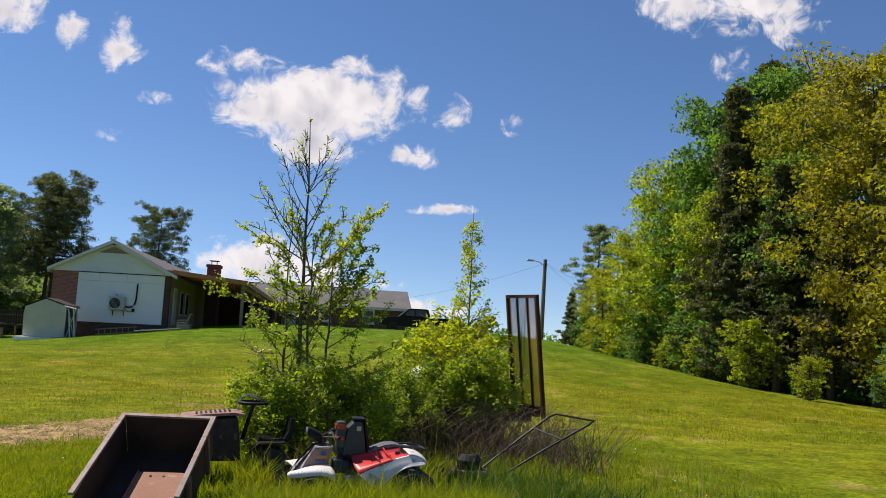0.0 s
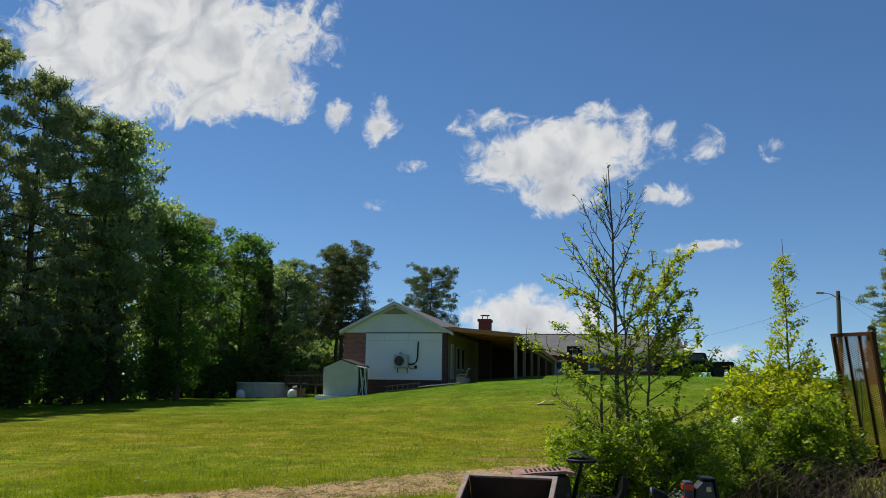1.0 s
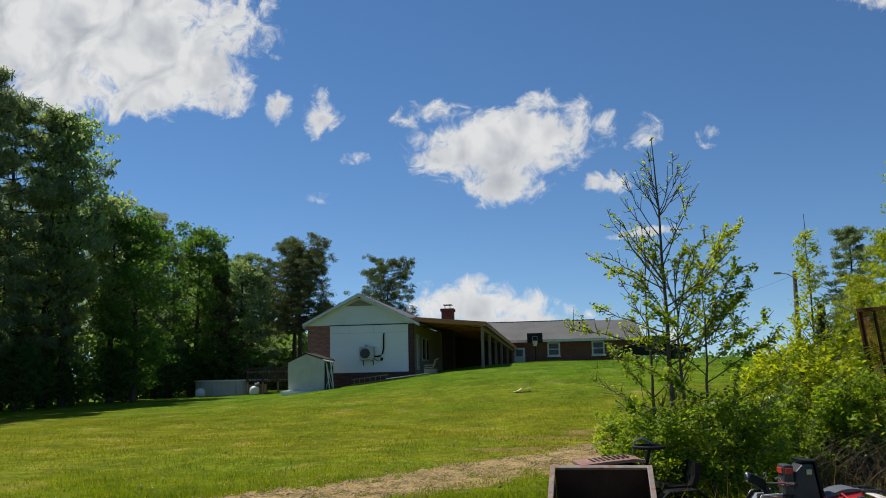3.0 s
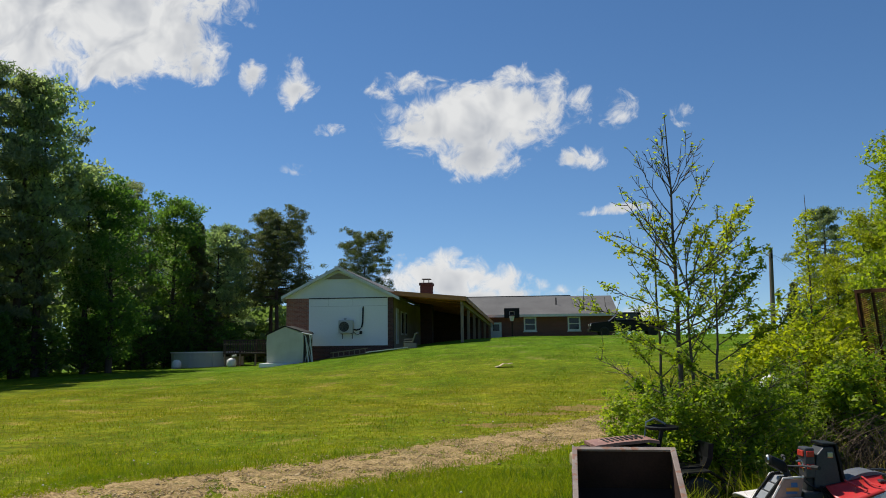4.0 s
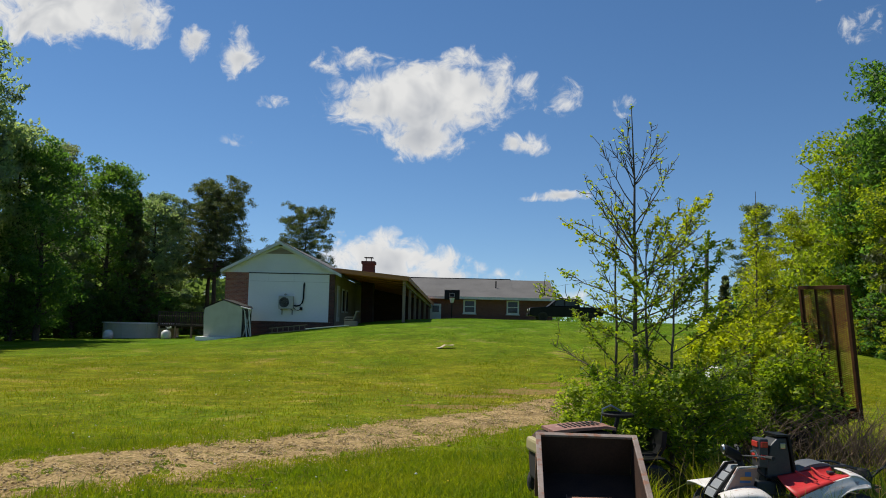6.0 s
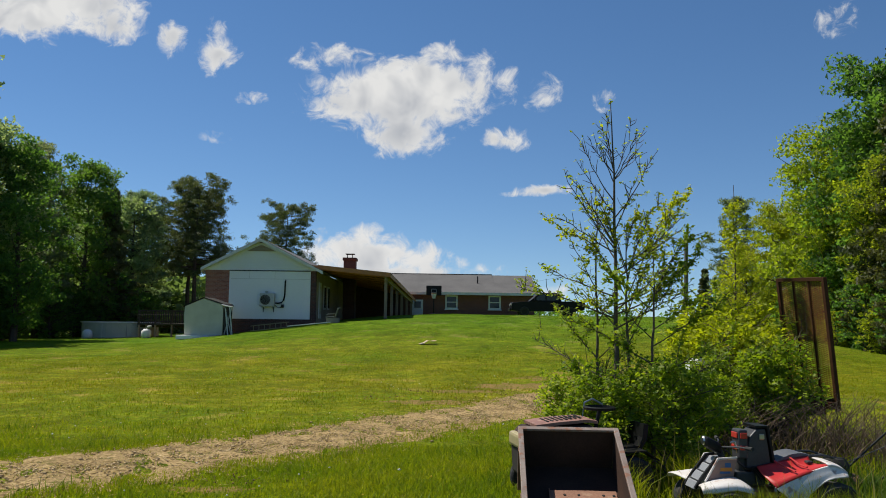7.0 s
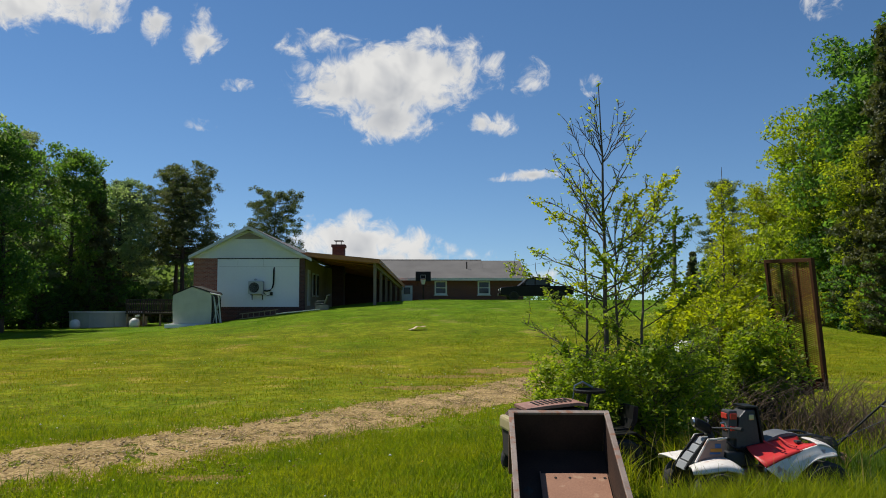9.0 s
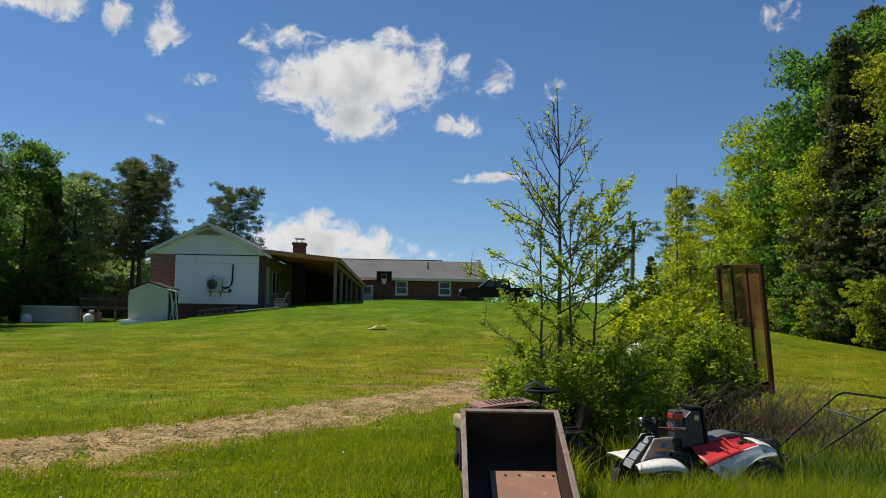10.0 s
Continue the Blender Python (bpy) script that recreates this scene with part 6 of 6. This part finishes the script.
for k in range(1000):
    x, y = gb.uniform(3.9, 7.2), gb.uniform(9.9, 12.2)
    y -= 0.35 * (x - 5.5)
    z = gz(x, y)
    L = gb.uniform(0.4, 1.1)
    d = np.array([gb.normal(0, 0.35), gb.normal(0, 0.35), 1.0])
    u = np.linspace(0, 1, 5)[:, None]
    pts = np.array([x, y, z - 0.03]) + d * L * u + np.array([gb.normal(0, 0.3), gb.normal(0, 0.3), -0.25]) * L * u ** 2
    br.append(tube_np(pts, np.linspace(0.0065, 0.002, 5), 3))
tagged(new("brambles", soup("brambles", br, mat("dry_bramble", (0.17, 0.115, 0.075), (0.085, 0.058, 0.04), 8, 0.9))), "tangle of dry brown bramble stems", "brambles", kind="stuff")


# ---- grass ----
def on_track(x, y):
    """Where the gravel is bare: its border wanders and is broken, more so on the lower side."""
    u = np.clip((x + 9.0) / 16.5, 0, 1)
    cx, cy = track_line(u)
    d = (y - cy) * 0.78 / np.interp(u, TU, half)
    n = 0.5 * np.sin(3.1 * x + 1.7 * y) * np.sin(5.3 * y - 2.2 * x) + 0.35 * np.sin(7.7 * x + 2.1) * np.sin(6.9 * y + 3.3 * x) + 0.3 * np.sin(17.0 * x + 5 * y) * np.sin(15.0 * y)
    return (np.abs(d + 0.06) < 0.8 + 0.3 * n) & (x < 7.4) & (x > -9.2)


def blades(x, y, h, w, g, bend=0.5):
    """Bent two-part blades."""
    n = len(x)
    z = height(x, y)
    a = g.uniform(0, 2 * np.pi, n)
    side = np.stack([np.cos(a), np.sin(a), np.zeros(n)], -1) * (w * 0.5)[:, None]
    b = g.uniform(0, 2 * np.pi, n)
    lean = np.stack([np.cos(b), np.sin(b), np.zeros(n)], -1) * (h * g.uniform(0.05, bend, n))[:, None]
    P = np.stack([x, y, z - 0.01], -1)
    up = np.zeros((n, 3)); up[:, 2] = h
    M = P + up * 0.55 + lean * 0.3
    V = np.stack([P - side, P + side, M + side * 0.8, M - side * 0.8, P + up * 0.95 + lean], 1).reshape(-1, 3)
    o = 5 * np.arange(n)[:, None]
    return (V, o + np.array([[0, 1, 2, 3]])), (V[:0], (o + np.array([[3, 2, 4]])))


def lawn(name, label, n, x0, x1, y0, y1, h, w, material, g, keep=None, bend=0.7, sparse_track=0.09):
    x, y = g.uniform(x0, x1, n), g.uniform(y0, y1, n)
    k = ~on_track(x, y) | (g.uniform(0, 1, n) < sparse_track + 0.5 * sstep(-2.0, 5.0, x))
    if keep is not None:
        k &= keep(x, y, g)
    x, y = x[k], y[k]
    hh = g.uniform(h[0], h[1], len(x)) * (0.7 + 0.6 * (0.5 + 0.5 * np.sin(1.3 * x + 0.7 * y) * np.sin(0.9 * y - 0.6 * x)))
    ww = g.uniform(w[0], w[1], len(x))
    (V, Q), (_, T) = blades(x, y, hh, ww, g, bend)
    # tips: same points, joined as extra faces
    tipV = V.reshape(-1, 5, 3)[:, [3, 2, 4]].reshape(-1, 3)
    m2 = soup(name, [(V, Q), (tipV, np.arange(len(tipV)).reshape(-1, 3))], material)
    tagged(new(name, m2), label, "grass", kind="stuff")


gg = np.random.default_rng(31)
clump = lambda x, y, g: (np.sin(2.1 * x + 1.3 * y) + np.sin(1.7 * y - 2.3 * x + 1) + g.normal(0, 0.8, len(x))) > -0.6
GRASS_N = leaf_mat("near_grass_blades", (0.14, 0.215, 0.012), (0.3, 0.31, 0.022), 0.5, 0.0, (1.5, 1.5, 0.4), 0.9, 0.1)
lawn("grass", "fresh green grass of the near lawn", 95000, -6.5, 9.5, 5.0, 14, (0.025, 0.07), (0.005, 0.011), GRASS_N, gg)
lawn("grass", "thick fresh grass before the track", 92000, -4.5, 3.2, 5.0, 11.5, (0.03, 0.085), (0.006, 0.012), GRASS_N, gg, None, 0.95, 0.0)
lawn("grass", "yellowish green grass up the slope", 115000, -16, 20, 14, 31, (0.02, 0.06), (0.008, 0.018), GRASS, gg)
lawn("grass", "short grass of the upper lawn", 55000, -24, 25, 31, 56, (0.02, 0.045), (0.012, 0.028), GRASS, gg)
lawn("grass_tufts", "taller green grass tufts on the lawn", 7000, -3.5, 3.0, 5.2, 9.0, (0.06, 0.14), (0.005, 0.010), GRASS_N, gg, clump, 0.9, 0.0)
lawn("long_grass", "long green grass round the derelict machines", 13000, 1.6, 8.0, 5.6, 10.6, (0.1, 0.27), (0.006, 0.012), GRASS_N, gg,
     lambda x, y, g: ~((np.abs(x - 2.4) < 0.42) & (y > 5.9) & (y < 7.4)) & ~((np.abs(x - 4.05) < 0.5) & (np.abs(y - 7.3) < 0.2)) & (np.hypot(x - 4.6, y - 8.0) + g.normal(0, 0.45, len(x)) < 2.3), 0.9, 0.0)
lawn("long_grass", "long green grass in front of the quad bike", 15000, 2.9, 5.3, 6.15, 6.86, (0.18, 0.42), (0.005, 0.010), GRASS_N, gg, None, 0.9, 0.0)
lawn("long_grass", "tall single grass blades before the quad bike", 900, 2.95, 5.2, 6.45, 6.88, (0.36, 0.52), (0.006, 0.012), GRASS_N, gg, None, 0.7, 0.0)
lawn("weeds", "bright leafy weeds between the derelict machines", 2600, 2.9, 4.9, 7.9, 8.7, (0.2, 0.42), (0.008, 0.018), GRASS_N, gg, lambda x, y, g: np.abs(x - 3.45) > 0.25, 0.9, 0.0)
lawn("dry_stalks", "dry straw stalks among the long grass", 700, 3.0, 8.2, 6.5, 12.5, (0.25, 0.7), (0.003, 0.006), STRAW, gg, None, 0.5, 0.0)
lawn("dry_grass", "thin dry grass in the lawn", 9000, -14, 18, 10, 34, (0.03, 0.08), (0.01, 0.02), STRAW, gg, clump, 0.8, 0.05)


def tufts(name, label, n, per, x0, x1, y0, y1, h, w, material, g, spread=0.2):
    cx, cy = g.uniform(x0, x1, n), g.uniform(y0, y1, n)
    big = g.uniform(0.4, 1.6, n)
    k = np.repeat(np.arange(n), per)
    x, y = cx[k] + g.normal(0, spread, n * per) * big[k], cy[k] + g.normal(0, spread, n * per) * big[k]
    m = ~on_track(x, y)
    x, y, b = x[m], y[m], big[k][m]
    (V, Q), (_, T) = blades(x, y, g.uniform(h[0], h[1], len(x)) * (0.6 + 0.4 * b), g.uniform(w[0], w[1], len(x)), g, 0.9)
    tipV = V.reshape(-1, 5, 3)[:, [3, 2, 4]].reshape(-1, 3)
    tagged(new(name, soup(name, [(V, Q), (tipV, np.arange(len(tipV)).reshape(-1, 3))], material)), label, "grass", kind="stuff")


GRASS_D = leaf_mat("deep_green_tufts", (0.1, 0.17, 0.012), (0.18, 0.24, 0.02), 0.4, 0.0, (1.45, 1.5, 0.4), 0.7, 0.1)
tufts("grass_tufts", "darker green tufts scattered over the slope", 200, 40, -14, 18, 13, 42, (0.04, 0.1), (0.007, 0.015), GRASS_D, gg, 0.3)
tufts("grass_tufts", "deep green tufts in the near lawn", 90, 60, -5, 8.5, 5.5, 13, (0.07, 0.17), (0.005, 0.011), GRASS_D, gg, 0.16)
tufts("clover", "low broad-leaved clumps in the near lawn", 420, 36, -5, 8.5, 5.3, 13.5, (0.035, 0.09), (0.009, 0.019), GRASS_N, gg, 0.13)
tufts("weeds", "low weeds with seed heads along the thicket", 40, 30, 2.0, 7.5, 9.0, 13.0, (0.15, 0.4), (0.005, 0.01), GRASS_N, gg, 0.15)
# dark green weeds, their colour also lowered for the bush's shadow
tufts("weeds", "dark leafy weeds round the push mower, darkened for the bush's shadow", 70, 45, 4.7, 6.6, 6.6, 8.6, (0.18, 0.4), (0.008, 0.018), leaf_mat("shade_dark_weeds", (0.05, 0.1, 0.015), (0.1, 0.16, 0.02), 0.35, 0.0, (1.45, 1.5, 0.4), 0.7, 0.1), gg, 0.16)
# straw and grass litter lying on the track
nl = 16000
lu = gg.uniform(0, 1, nl)
lx, ly = track_line(lu)
lw = gg.normal(0, 0.75, nl) * np.interp(lu, TU, half)
lX, lY = lx - np.interp(lu, TU, td[:, 1]) * lw, ly + np.interp(lu, TU, td[:, 0]) * lw
V, F = leaf_cards(np.stack([lX, lY, height(lX, lY) + 0.028], -1), 0.085, gg, 0.16, 0.92)
tagged(new("straw_litter", soup("straw_litter", [(V, F)], STRAW)), "dry straw and grass litter on the gravel track", "straw", kind="stuff")

# thin bare patches of reddish soil where the track fades into the lawn
SOIL = mat("reddish_soil", (0.29, 0.185, 0.065), (0.17, 0.125, 0.04), 2.2, 0.95, bump=0.8, fine=18, fw=1.2, spot=(0.16, 0.15, 0.03), spot_at=0.55, spec=0.05)
for cx, cy, rx, ry in ((3.7, 21.6, 1.5, 0.9), (5.2, 23.5, 1.4, 0.7), (2.0, 19.9, 0.9, 0.5), (1.2, 17.4, 1.0, 0.35), (-0.9, 8.6, 0.5, 0.16)):
    a = np.linspace(0, 2 * np.pi, 41)[:-1]
    rr = np.linspace(0, 1, 7)[1:]
    rim = 1 + 0.3 * np.sin(3 * a + cx) * np.sin(5 * a + cy) + 0.12 * gg.normal(size=40)
    X, Y = cx + rx * rr[:, None] * (rim * np.cos(a))[None], cy + ry * rr[:, None] * (rim * np.sin(a))[None]
    Z = height(X, Y) + 0.014 * (1 - rr[:, None] ** 4) - 0.004 + 0.004 * gg.normal(size=X.shape)
    V = np.concatenate([[[cx, cy, gz(cx, cy) + 0.012]], np.stack([X, Y, Z], -1).reshape(-1, 3)])
    k, q = np.arange(40), np.arange(5)[:, None]
    ringf = np.stack([1 + q * 40 + k, 1 + (q + 1) * 40 + k, 1 + (q + 1) * 40 + (k + 1) % 40, 1 + q * 40 + (k + 1) % 40], -1).reshape(-1, 4)
    tagged(new("bare_soil", soup("bare_soil", [(V, np.stack([0 * k, 1 + k, 1 + (k + 1) % 40], -1)), (V[:0], ringf - len(V))], SOIL)), "patch of bare reddish soil in the lawn", "soil", kind="structure")

# dandelions and other small flowers in the lawn
fx, fy = gg.uniform(-8, 9, 260), gg.uniform(6, 24, 260)
fk = ~on_track(fx, fy)
fx, fy = fx[fk], fy[fk]
FV = np.stack([fx, fy, height(fx, fy) + gg.uniform(0.06, 0.12, len(fx))], -1)[:, None] + OCT[None] * gg.uniform(0.01, 0.02, (len(fx), 1, 1))
FF = (OF[None] + 6 * np.arange(len(fx))[:, None, None]).reshape(-1, 3)
cut = len(fx) // 2
tagged(new("dandelions", soup("dandelions", [(FV[:cut].reshape(-1, 3), FF[:8 * cut])], mat("yellow_petals", (0.7, 0.5, 0.03), (0.6, 0.42, 0.03)))), "tiny yellow dandelion heads in the grass", "flowers", kind="stuff")
tagged(new("seed_heads", soup("seed_heads", [(FV[cut:].reshape(-1, 3), FF[:8 * (len(fx) - cut)])], mat("white_seed", (0.7, 0.68, 0.62), (0.6, 0.58, 0.5)))), "tiny white seed heads in the grass", "flowers", kind="stuff")
# clods of dark soil along the track's lower edge
cl = []
for cx, cy, n, sp in ((-0.75, 9.0, 60, 0.22), (-0.35, 9.7, 30, 0.15), (0.15, 10.9, 26, 0.16), (1.2, 19.6, 50, 0.4), (2.6, 20.4, 60, 0.5), (0.25, 18.1, 24, 0.2), (3.6, 18.6, 70, 0.6)):
    x, y = gg.normal(cx, sp * 1.6, n), gg.normal(cy, sp, n)
    v = np.stack([x, y, height(x, y) + 0.01], -1)[:, None] + OCT[None] * gg.uniform(0.006, 0.024, (n, 1, 1)) * gg.uniform(0.6, 1.3, (n, 6, 1))
    cl.append((v.reshape(-1, 3), (OF[None] + 6 * np.arange(n)[:, None, None]).reshape(-1, 3)))
tagged(new("soil_clods", soup("soil_clods", cl, mat("brown_soil", (0.22, 0.13, 0.06), (0.13, 0.075, 0.035), 8, 0.95, island=True))), "clods of brown soil by the track", "soil", kind="stuff")

lawn("lush_grass", "greener grass on the crest before the house", 26000, -7, 16, 34, 54, (0.025, 0.06), (0.012, 0.026),
     leaf_mat("lush_blades", (0.085, 0.19, 0.008), (0.15, 0.25, 0.015), 0.4, 0.0), gg, lambda x, y, g: (np.sin(0.5 * x) + np.sin(0.4 * y + 0.3 * x) + g.normal(0, 0.7, len(x))) > -0.4, 0.8)
